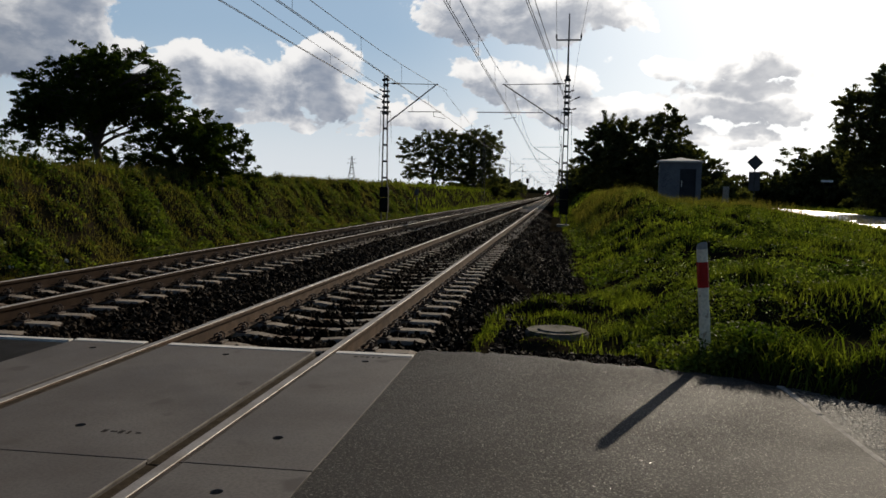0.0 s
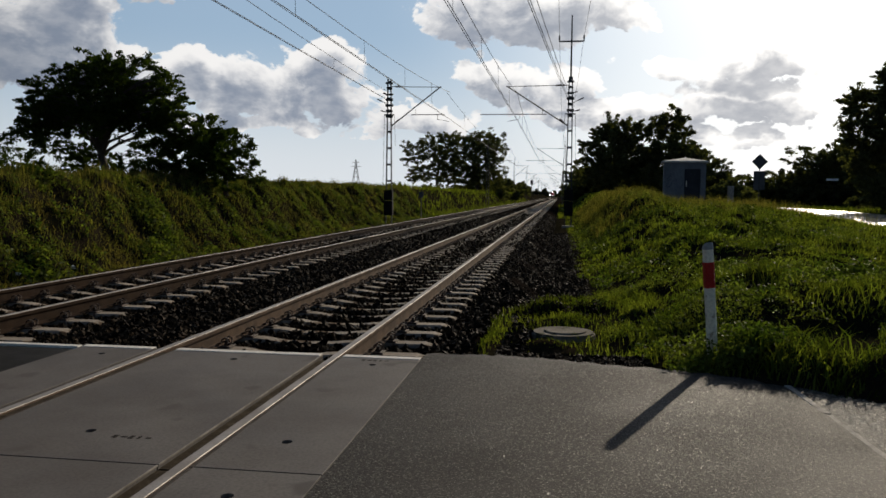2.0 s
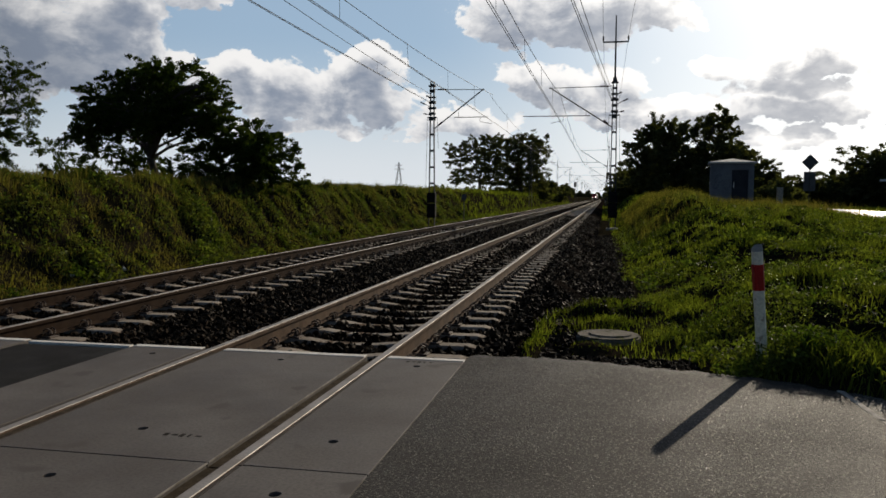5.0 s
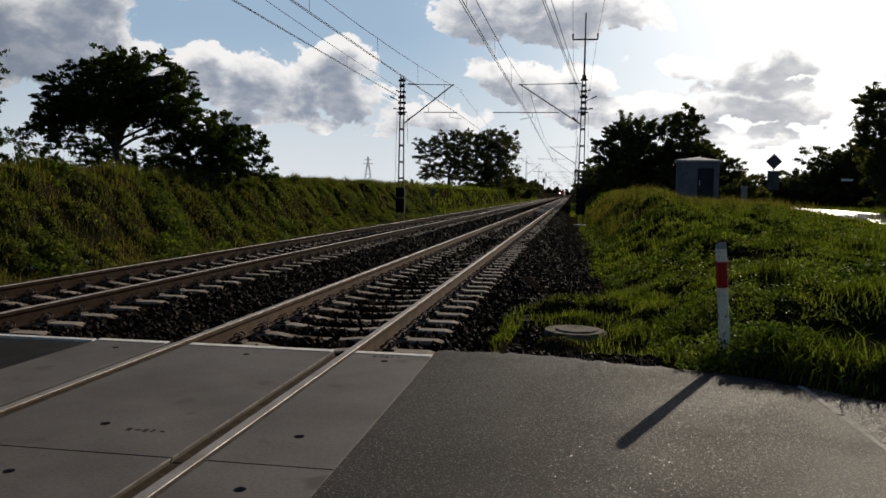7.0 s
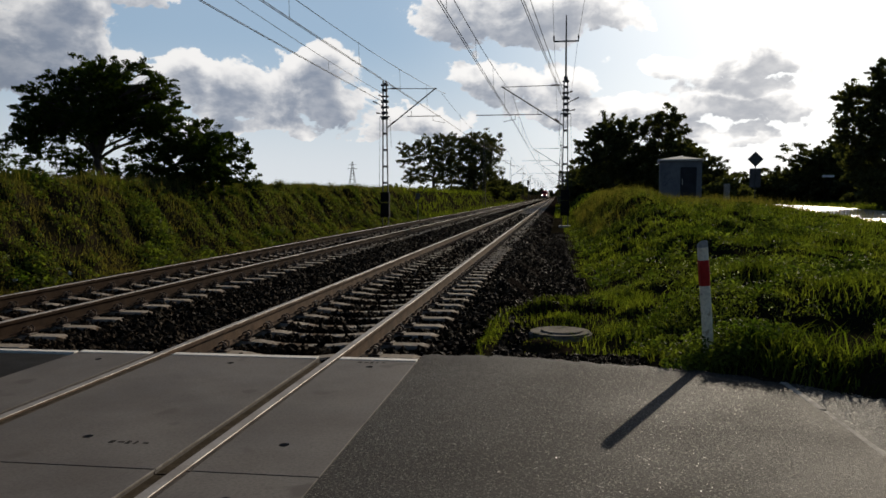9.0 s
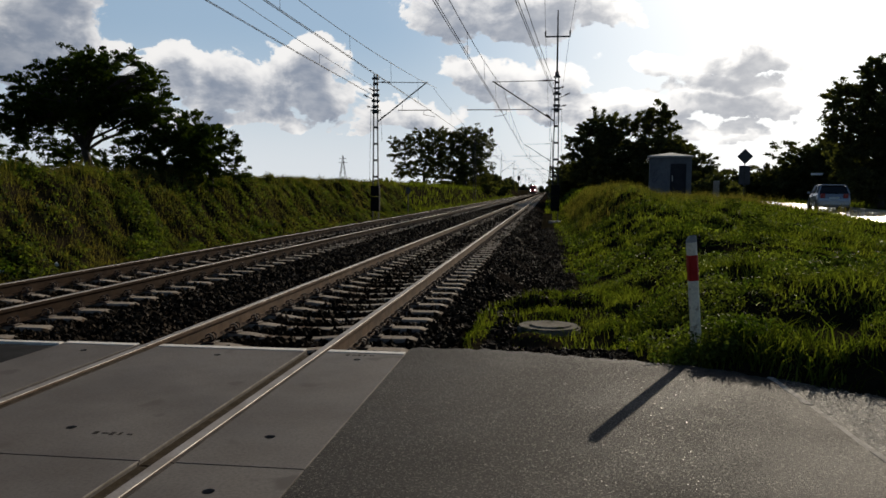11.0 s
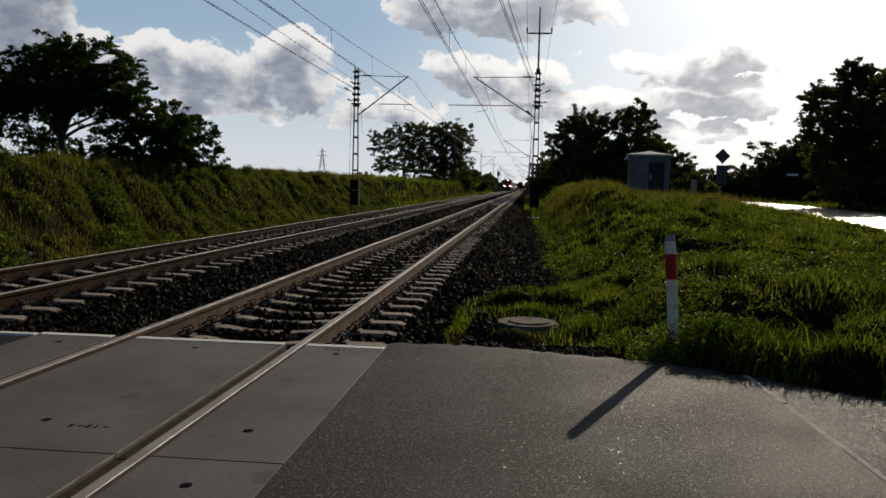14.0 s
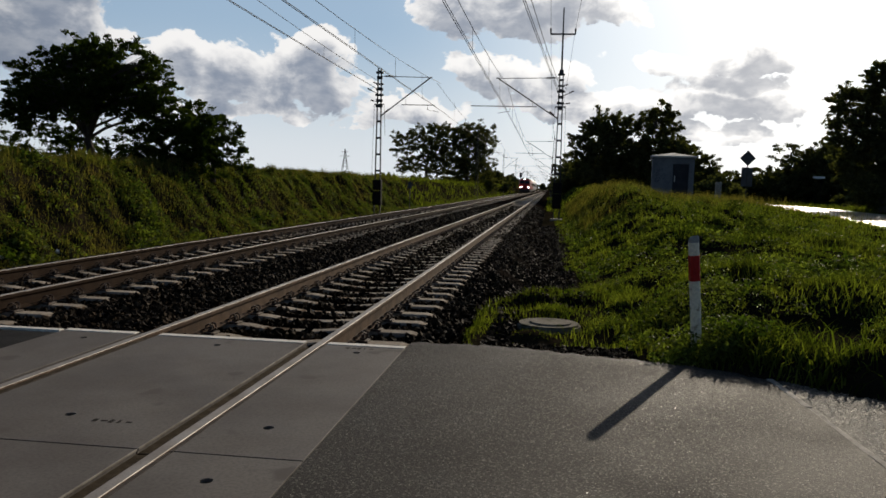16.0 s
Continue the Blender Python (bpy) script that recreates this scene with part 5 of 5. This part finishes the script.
# soft short grass round the manhole and out to the ballast
x, y, rng = patchy(60000, 1.6, 4.2, 0.2, 8.5, 1, lambda x, y: on_verge(x, y) * (1 - S(x, 3.3, 4.2)) * S(y - edge_y(x), 0.3, 1.3) * (0.12 + 0.5 * lump_share(VERGE_LUMPS, x, y)) * (0.4 + 0.6 * S(wobble(x, y, 3.6, 7.0), -0.4, 0.5)))
blades("verge_grass", x, y, (0.05 + 0.10 * rng.uniform(0, 1, len(x)) * (0.7 + 0.6 * S(wobble(x, y, 2.4, 3.0), -0.3, 0.6))) * (1 - 0.6 * S(y, 0.4, 0.9) * (1 - S(y, 2.3, 2.6)) * S(x, 1.7, 2.1) * (1 - S(x, 2.5, 2.8))), 0.006 + 0.006 * rng.uniform(0, 1, len(x)), M_GRASS, "short soft green grass of the verge", 2)
# broad-bladed grass on the near tussocks
x, y, rng = patchy(90000, 3.2, 12.0, -1.8, 12.0, 8, lambda x, y: on_verge(x, y) * (0.04 + 0.80 * lump_share(VERGE_LUMPS, x, y, 0.05, 0.16)), 1.25)
blades("tufted_grass", x, y, (0.06 + 0.11 * rng.uniform(0, 1, len(x)) ** 2) * (0.7 + 0.5 * S(wobble(x, y, 1.3, 6.0), -0.5, 0.5)), rng.uniform(0.008, 0.017, len(x)), M_GRASS, "tufted grass on the tussocks of the verge", 3, 0.9)
x, y, r, rng = tufts(240, 44, 3.1, 12.0, -2.4, 0.9, 18, lambda x, y: on_verge(x, y) * (y < edge_y(x) + 0.55), 0.08)
blades("edge_grass", x, y, (0.09 + 0.13 * r) * rng.uniform(0.6, 1.1, len(x)), rng.uniform(0.010, 0.020, len(x)), M_GRASS, "overhanging grass fringe along the asphalt", 19, 0.8)
x, y, r, rng = tufts(80, 34, 4.4, 12.0, -0.8, 9.0, 28, lambda x, y: on_verge(x, y) * S(wobble(x, y, 0.9, 2.0), -0.2, 0.4), 0.10)
blades("tall_grass", x, y, (0.16 + 0.14 * r) * rng.uniform(0.6, 1.1, len(x)), rng.uniform(0.010, 0.020, len(x)), M_GRASS, "tall arching grass tufts in the verge", 29, 0.95)
x, y, rng = patchy(170000, 2.9, 26.0, 12.0, 62.0, 4, lambda x, y: on_verge(x, y) * (np.abs(x - np.interp(y, *ROAD_X)) > 3.0) * np.where((x < 15) & (y < 42), 0.10 + 0.9 * lump_share(VERGE_LUMPS, x, y), 0.6), 1.3)
h_, w_ = rng.uniform(0.08, 0.26, len(x)) * (1 - 0.3 * S(x, 10, 14)) * (0.5 + 0.5 * S(x, 3.2, 4.4)), rng.uniform(0.014, 0.030, len(x))
crest = S(x, 3.2, 4.2) * (1 - S(x, 8.0, 11.0)) * S(y, 20, 30) > rng.uniform(0.1, 1.0, len(x))
blades("meadow_grass", x[~crest], y[~crest], h_[~crest], w_[~crest], M_GRASS, "uneven meadow grass over the verge", 5)
blades("mound_grass", x[crest], y[crest], h_[crest] * 1.7, w_[crest] * 0.8, M_BANKGRASS, "dull rough grass on the crest of the mound", 55)
x, y, rng = patchy(16000, 3.8, 16.0, 22.0, 60.0, 6, lambda x, y: S(wobble(x, y, 0.5, 3.0) + 0.6 * S(y, 26, 34), 0.1, 0.8))
blades("dry_grass_stems", x, y, rng.uniform(0.30, 0.65, len(x)), rng.uniform(0.010, 0.018, len(x)), M_DRYGRASS, "dry straw-coloured grass stems on the mound", 7, 0.3)
x, y, rng = patchy(120000, -17.0, -7.7, 3.0, 62.0, 9, lambda x, y: np.where(x > -13.4, 0.22 + 0.75 * lump_share(BANK_LUMPS, x, y), 0.6), 1.35)
blades("bank_grass", x, y, rng.uniform(0.08, 0.26, len(x)) * (0.8 + 0.6 * S(-x, 9.3, 10.8)), rng.uniform(0.012, 0.026, len(x)), M_BANKGRASS, "rough green grass on the railway bank", 10)
x, y, rng = patchy(50000, -10.4, -7.6, 2.5, 50.0, 17, lambda x, y: (1 - 0.6 * lump_share(BANK_LUMPS, x, y)) * (0.3 + 0.7 * S(wobble(x, y, 1.1, 4.0), -0.5, 0.4)), 1.5)
blades("bank_thatch", x, y, rng.uniform(0.06, 0.20, len(x)), rng.uniform(0.010, 0.022, len(x)), M_DRYGRASS, "short brownish dead grass low on the bank", 20, 0.9)
x, y, rng = patchy(60000, -19.0, -9.8, 3.0, 70.0, 11, lambda x, y: S(-x, 9.8, 11.0) * (0.6 + 0.5 * wobble(x, y, 0.8, 2.0)), 1.3)
blades("bank_dry_grass", x, y, rng.uniform(0.22, 0.50, len(x)), rng.uniform(0.012, 0.022, len(x)), M_DRYGRASS, "tall dry grass along the top of the bank", 12, 0.3)
x, y, rng = patchy(60000, -40.0, -7.6, 60.0, 260.0, 13, lambda x, y: 0.5 + 0.5 * wobble(x, y, 0.4), 1.5)
blades("far_bank_grass", x, y, rng.uniform(0.3, 0.8, len(x)), rng.uniform(0.04, 0.09, len(x)), M_GRASS, "distant rough grass along the railway", 14)
x, y, rng = patchy(40000, 2.3, 40.0, 60.0, 160.0, 15, lambda x, y: 0.5 + 0.5 * wobble(x, y, 0.4), 1.5)
keep = np.abs(x - np.interp(y, (58, 68, 80, 100, 130, 180), (22.6, 23.8, 24.8, 24.8, 24.0, 20))) > 3.2
blades("far_meadow_grass", x[keep], y[keep], rng.uniform(0.2, 0.5, keep.sum()), rng.uniform(0.04, 0.08, keep.sum()), M_GRASS, "distant meadow grass beside the road", 16)


def weeds(name, n, x0, x1, y0, y1, keep, r0, r1, leaf, per, seed, mat, label, power=1.3):
    x, y, rng = patchy(n, x0, x1, y0, y1, seed, keep, power)
    r = rng.uniform(r0, r1, len(x))
    c = np.stack([x, y, ground_h(x, y) + r * 0.45], -1)
    V, F = leaf_cloud(c, 1.0, per, leaf, rng, 0.7)
    cen = V.reshape(-1, 4, 3).mean(1)
    off = (cen - np.repeat(c, per, axis=0)) * np.repeat(r, per)[:, None] * 0.5
    V = V + np.repeat(np.repeat(c, per, axis=0) + off - cen, 4, axis=0)
    tagged(new(name, mesh_np(name, V, F, mat)), label, "weeds", kind="stuff")


def lump_leaves(name, n, x0, x1, y0, y1, field, keep, leaf, lift, seed, mat, label, power=1.3):
    """Leaves of low weeds lying close over the tussocks."""
    x, y, rng = patchy(n, x0, x1, y0, y1, seed, lambda x, y: keep(x, y) * lump_share(field, x, y, 0.03, 0.16), power)
    p = np.stack([x, y, ground_h(x, y) + lift * rng.uniform(0.0, 1.0, len(x)) ** 1.5], -1)
    u = rng.normal(size=p.shape) * np.array([1, 1, 0.7])
    V, F = leaf_faces(p, u, leaf * (0.7 + 0.5 * S(wobble(x, y, 1.7, 5.0), -0.5, 0.5)), rng)
    tagged(new(name, mesh_np(name, V, F, mat)), label, "weeds", kind="stuff")


lump_leaves("bank_weeds", 190000, -12.6, -7.9, 3.2, 60.0, BANK_LUMPS, lambda x, y: 0.25 + 0.75 * S(wobble(x, y, 0.9, 6.0), -0.5, 0.4), 0.050, 0.22, 51, M_WEED, "leafy green weeds and brambles on the bank", 1.5)
lump_leaves("mound_weeds", 90000, 3.2, 11.0, 6.0, 34.0, VERGE_LUMPS, lambda x, y: on_verge(x, y) * S(wobble(x, y, 0.8, 1.0), -0.5, 0.4), 0.042, 0.20, 52, M_WEED, "leafy weeds on the grassy mound")
lump_leaves("verge_weeds", 80000, 3.0, 9.0, -0.1, 8.0, VERGE_LUMPS, lambda x, y: on_verge(x, y) * S(wobble(x, y, 1.2, 3.0), -0.5, 0.4) * (1 - 0.7 * S(x - 0.5 * y, 4.2, 5.4)), 0.021, 0.14, 53, M_WEED, "low clover and leafy weeds in the verge")
weeds("post_weeds", 12, 3.5, 4.2, -0.02, 0.34, lambda x, y: 1.0 + 0 * x, 0.12, 0.22, 0.022, 160, 56, M_WEED, "leafy weeds round the foot of the marker post")
# dark weeds in the tree leaf colour, also standing in for shaded hollows
weeds("dark_weeds", 90, 4.6, 11.0, 3.5, 30.0, lambda x, y: on_verge(x, y) * S(wobble(x, y, 0.8, 9.0), 0.0, 0.7), 0.2, 0.45, 0.045, 220, 54, M_LEAF, "dark leafy clumps in the verge")

x, y, rng = patchy(260, 3.9, 6.8, 1.2, 6.5, 71, lambda x, y: on_verge(x, y) * S(wobble(x, y, 1.0, 4.0), -0.3, 0.5))
V, F = leaf_cloud(np.stack([x, y, ground_h(x, y) + 0.17 + 0.12 * rng.uniform(0, 1, len(x))], -1), 0.02, 3, 0.009, rng)
tagged(new("white_flowers", mesh_np("white_flowers", V, F, M_FLOWER)), "tiny white wildflowers scattered in the verge grass", "flowers", kind="stuff")


# ---------------------------------------------------------------- what moves
def build_locomotive():
    t = thing("locomotive", (-4.0, 672, 0), "red electric locomotive with bright headlamps heading a train", "locomotive")
    prof = [(-1.5, 1.05), (1.5, 1.05), (1.5, 2.9), (1.38, 3.55), (0.95, 3.85), (-0.95, 3.85), (-1.38, 3.55), (-1.5, 2.9)]
    bm = bmesh.new()
    rows = []
    for y, k, dz in ((0.0, 0.90, 0.0), (0.35, 0.97, 0.0), (1.0, 1.0, 0.0), (15.0, 1.0, 0.0), (15.6, 0.97, 0.0), (16.0, 0.9, 0.0)):
        rows.append([bm.verts.new((x * k, y + (0.55 * max(0, z - 2.2) / 1.65 if y < 0.5 else 0), z)) for x, z in prof])
    for a, b in zip(rows, rows[1:]):
        for k in range(8):
            bm.faces.new((a[k], a[(k + 1) % 8], b[(k + 1) % 8], b[k]))
    bm.faces.new(rows[0][::-1]), bm.faces.new(rows[-1])
    bmesh.ops.recalc_face_normals(bm, faces=bm.faces[:])
    body = part("body", bm, M_TRAINRED, t, "red painted locomotive body")
    for s in (-1, 1):
        bm = bmesh.new()
        box(bm, -0.58, 0.58, -0.02, 0.05, 0, 0.72, 0.02)
        bmesh.ops.rotate(bm, verts=bm.verts[:], cent=(0, 0, 0), matrix=Matrix.Rotation(radians(-18.4), 3, "X"))
        bmesh.ops.translate(bm, verts=bm.verts[:], vec=(0.66 * s, 0.10, 2.5))
        part("windscreen", bm, M_GLASS, body, "dark windscreen pane")
        bm = bmesh.new()
        bmesh.ops.create_cone(bm, cap_ends=True, segments=16, radius1=0.15, radius2=0.13, depth=0.12, matrix=Matrix.Translation((1.02 * s, -0.04, 1.55)) @ Matrix.Rotation(radians(90), 4, "X"))
        part("headlamp", bm, M_LAMP, t, "glowing white headlamp")
        bm = bmesh.new()
        bmesh.ops.create_cone(bm, cap_ends=True, segments=14, radius1=0.23, radius2=0.23, depth=0.06, matrix=Matrix.Translation((0.875 * s, -0.6, 1.05)) @ Matrix.Rotation(radians(90), 4, "X"))
        tube(bm, [(0.875 * s, -0.58, 1.05), (0.875 * s, 0.1, 1.05)], 0.1, 8)
        part("buffer", bm, M_TRAINDARK, t)
    bm = bmesh.new()
    bmesh.ops.create_cone(bm, cap_ends=True, segments=14, radius1=0.14, radius2=0.12, depth=0.2, matrix=Matrix.Translation((0, 0.52, 3.62)) @ Matrix.Rotation(radians(90), 4, "X"))
    part("roof_headlamp", bm, M_LAMP, t, "glowing upper headlamp")
    bm = bmesh.new()
    box(bm, -1.42, 1.42, -0.12, 0.3, 0.32, 0.98, 0.03)
    box(bm, -1.35, 1.35, 0.4, 15.6, 0.55, 1.04, 0.02)
    part("underframe", bm, M_TRAINDARK, t, "dark buffer beam and underframe")
    for y in (2.4, 5.2, 10.8, 13.6):
        bm = bmesh.new()
        for s in (-0.75, 0.75):
            bmesh.ops.create_cone(bm, cap_ends=True, segments=20, radius1=0.6, radius2=0.6, depth=0.13, matrix=Matrix.Translation((s, y, 0.605)) @ Matrix.Rotation(radians(90), 4, "Y"))
        tube(bm, [(-0.7, y, 0.605), (0.7, y, 0.605)], 0.08, 8)
        part("wheelset", bm, M_TRAINDARK, t)
    bm = bmesh.new()
    box(bm, -0.8, 0.8, 1.5, 14.5, 3.84, 4.0, 0.03)
    part("roof_equipment", bm, M_TRAINGREY, t)
    bm = bmesh.new()
    for s in (-0.5, 0.5):
        strut(bm, (s, 3.0, 4.0), (s * 0.7, 4.6, 4.8), 0.03), strut(bm, (s * 0.7, 4.6, 4.8), (s, 3.2, 5.5), 0.025)
    strut(bm, (-0.8, 3.2, 5.56), (0.8, 3.2, 5.56), 0.03)
    part("pantograph", bm, M_TRAINDARK, t, "raised pantograph")
    for s in (-1, 1):
        bm = bmesh.new()
        box(bm, 1.495 * s - 0.008, 1.495 * s + 0.008, 1.2, 14.8, 2.0, 2.25)
        part("side_stripe", bm, M_TRAINGREY, t)
    return t


def build_coach(i):
    t = thing("passenger_coach", (-4.0, 690 + i * 25, 0), "red and grey passenger coach behind the locomotive", "railway coach", "coaches of the train")
    bm = bmesh.new()
    prism(bm, [(-1.42, 0.95), (1.42, 0.95), (1.42, 2.8), (1.3, 3.4), (0.8, 3.9), (-0.8, 3.9), (-1.3, 3.4), (-1.42, 2.8)], 0, 24.3)
    part("body", bm, M_TRAINRED if i < 1 else M_TRAINGREY, t)
    for s in (-1, 1):
        for k in range(9):
            bm = bmesh.new()
            box(bm, 1.42 * s - 0.01, 1.42 * s + 0.01, 2.2 + k * 2.3, 3.6 + k * 2.3, 1.95, 2.75, 0.004)
            part("window", bm, M_GLASS, t)
    for y in (2.5, 5.0, 19.0, 21.5):
        bm = bmesh.new()
        for s in (-0.75, 0.75):
            bmesh.ops.create_cone(bm, cap_ends=True, segments=16, radius1=0.46, radius2=0.46, depth=0.13, matrix=Matrix.Translation((s, y, 0.465)) @ Matrix.Rotation(radians(90), 4, "Y"))
        part("wheelset", bm, M_TRAINDARK, t)
    bm = bmesh.new()
    box(bm, -1.2, 1.2, 0.4, 23.9, 0.5, 0.94, 0.02)
    part("underframe", bm, M_TRAINDARK, t)
    return t


def build_car():
    """A hatchback facing +y, its base at the middle of the wheels' stand."""
    c = thing("car", (16, -120, 0.28), "silver-blue hatchback car driving away along the road", "car")
    stations = ((-2.02, 0.30, 0.62, 0.80), (-1.98, 0.24, 0.95, 0.84), (-1.6, 0.2, 1.0, 0.87), (-0.8, 0.2, 0.97, 0.88), (0.4, 0.2, 0.95, 0.88), (1.2, 0.2, 0.88, 0.87), (1.85, 0.24, 0.74, 0.80), (2.02, 0.32, 0.60, 0.70))
    bm = bmesh.new()
    rows = []
    for y, z0, z1, w in stations:
        rows.append([bm.verts.new(p) for p in ((-w * 0.9, y, z0), (-w, y, z0 + 0.15), (-w, y, z1 - 0.2), (-w * 0.93, y, z1), (w * 0.93, y, z1), (w, y, z1 - 0.2), (w, y, z0 + 0.15), (w * 0.9, y, z0))])
    for a, b in zip(rows, rows[1:]):
        for k in range(8):
            bm.faces.new((a[k], a[(k + 1) % 8], b[(k + 1) % 8], b[k]))
    bm.faces.new(rows[0]), bm.faces.new(rows[-1])
    bmesh.ops.recalc_face_normals(bm, faces=bm.faces[:])
    body = part("body", bm, M_CARPAINT, c, "silver-blue painted body", True)
    bm = bmesh.new()
    rows = []
    for y, z, w in ((-1.92, 0.93, 0.80), (-1.62, 1.38, 0.66), (-1.2, 1.47, 0.62), (0.0, 1.47, 0.62), (0.35, 1.42, 0.64), (1.15, 0.90, 0.78)):
        rows.append([bm.verts.new(p) for p in ((-0.82, y, 0.9), (-w, y, z), (w, y, z), (0.82, y, 0.9))])
    for a, b in zip(rows, rows[1:]):
        for k in range(3):
            bm.faces.new((a[k], a[k + 1], b[k + 1], b[k]))
    bmesh.ops.recalc_face_normals(bm, faces=bm.faces[:])
    cabin = part("cabin_glass", bm, M_GLASS, c, "dark tinted windows")
    bm = bmesh.new()
    box(bm, -0.63, 0.63, -1.66, 0.28, 1.43, 1.50, 0.03)
    part("roof", bm, M_CARPAINT, c)
    for s in (-1, 1):
        for pts in (((0.81, -1.93, 0.95), (0.665, -1.62, 1.42)), ((0.80, -0.95, 0.95), (0.66, -1.0, 1.44)), ((0.80, 0.15, 0.95), (0.66, 0.1, 1.44)), ((0.79, 1.15, 0.92), (0.65, 0.32, 1.44))):
            bm = bmesh.new()
            strut(bm, *[(x * s, y, z) for x, y, z in pts], 0.045)
            part("pillar", bm, M_CARPAINT, c)
        bm = bmesh.new()
        box(bm, 0.60 * s - 0.13, 0.60 * s + 0.13, -2.03, -1.93, 0.72, 0.98, 0.03)
        part("tail_lamp", bm, M_TAIL, c, "red tail lamp")
        bm = bmesh.new()
        box(bm, 0.93 * s - 0.08, 0.93 * s + 0.08, 0.78, 0.92, 0.95, 1.08, 0.02)
        part("mirror", bm, M_CARPAINT, c)
        for y in (-1.28, 1.28):
            bm = bmesh.new()
            bmesh.ops.create_cone(bm, cap_ends=True, segments=24, radius1=0.31, radius2=0.31, depth=0.19, matrix=Matrix.Translation((0.80 * s, y, 0.31)) @ Matrix.Rotation(radians(90), 4, "Y"))
            wh = part("wheel", bm, M_TYRE, c, "black tyre")
            bm = bmesh.new()
            bmesh.ops.create_cone(bm, cap_ends=True, segments=16, radius1=0.2, radius2=0.17, depth=0.2, matrix=Matrix.Translation((0.81 * s, y, 0.31)) @ Matrix.Rotation(radians(90), 4, "Y"))
            part("rim", bm, M_RIM, wh)
    bm = bmesh.new()
    box(bm, -0.78, 0.78, -2.07, -1.95, 0.32, 0.60, 0.04)
    part("bumper", bm, M_CARPAINT, c)
    bm = bmesh.new()
    box(bm, -0.26, 0.26, -2.045, -2.02, 0.68, 0.79)
    part("plate", bm, M_PLATE, c, "plain white plate")
    return c


locomotive = build_locomotive()
coaches = [build_coach(i) for i in range(4)]
car = build_car()


def motions():
    """The train comes on at an even speed along the far track; the car drives off along the road."""
    for ob, back in [(locomotive, 0.0)] + [(c, 16.9 + 24.9 * i) for i, c in enumerate(coaches)]:
        walk(ob, [(t, pose(-4.0, 208.0 + 29.0 * (16.0 - t) + back, 0.0)) for t in (0.0, 4.0, 8.0, 12.0, 16.0)])
    rows = [(0.0, 16.4, -128.0), (4.0, 15.6, -66.0), (8.0, 15.1, -5.0), (9.2, 15.6, 14.0), (10.2, 17.0, 30.0), (10.8, 18.4, 40.0), (11.3, 19.8, 49.0), (11.9, 21.9, 61.0), (12.5, 24.0, 75.0), (13.4, 25.4, 94.0), (14.5, 25.6, 118.0), (16.0, 23.6, 150.0)]
    out = []
    for i, (t, x, y) in enumerate(rows):
        a, b = rows[max(0, i - 1)], rows[min(len(rows) - 1, i + 1)]
        out.append((t, pose(x, y, 0.29, 0, 0, -math.degrees(math.atan2(b[1] - a[1], b[2] - a[2])))))
    walk(car, out)


motions()
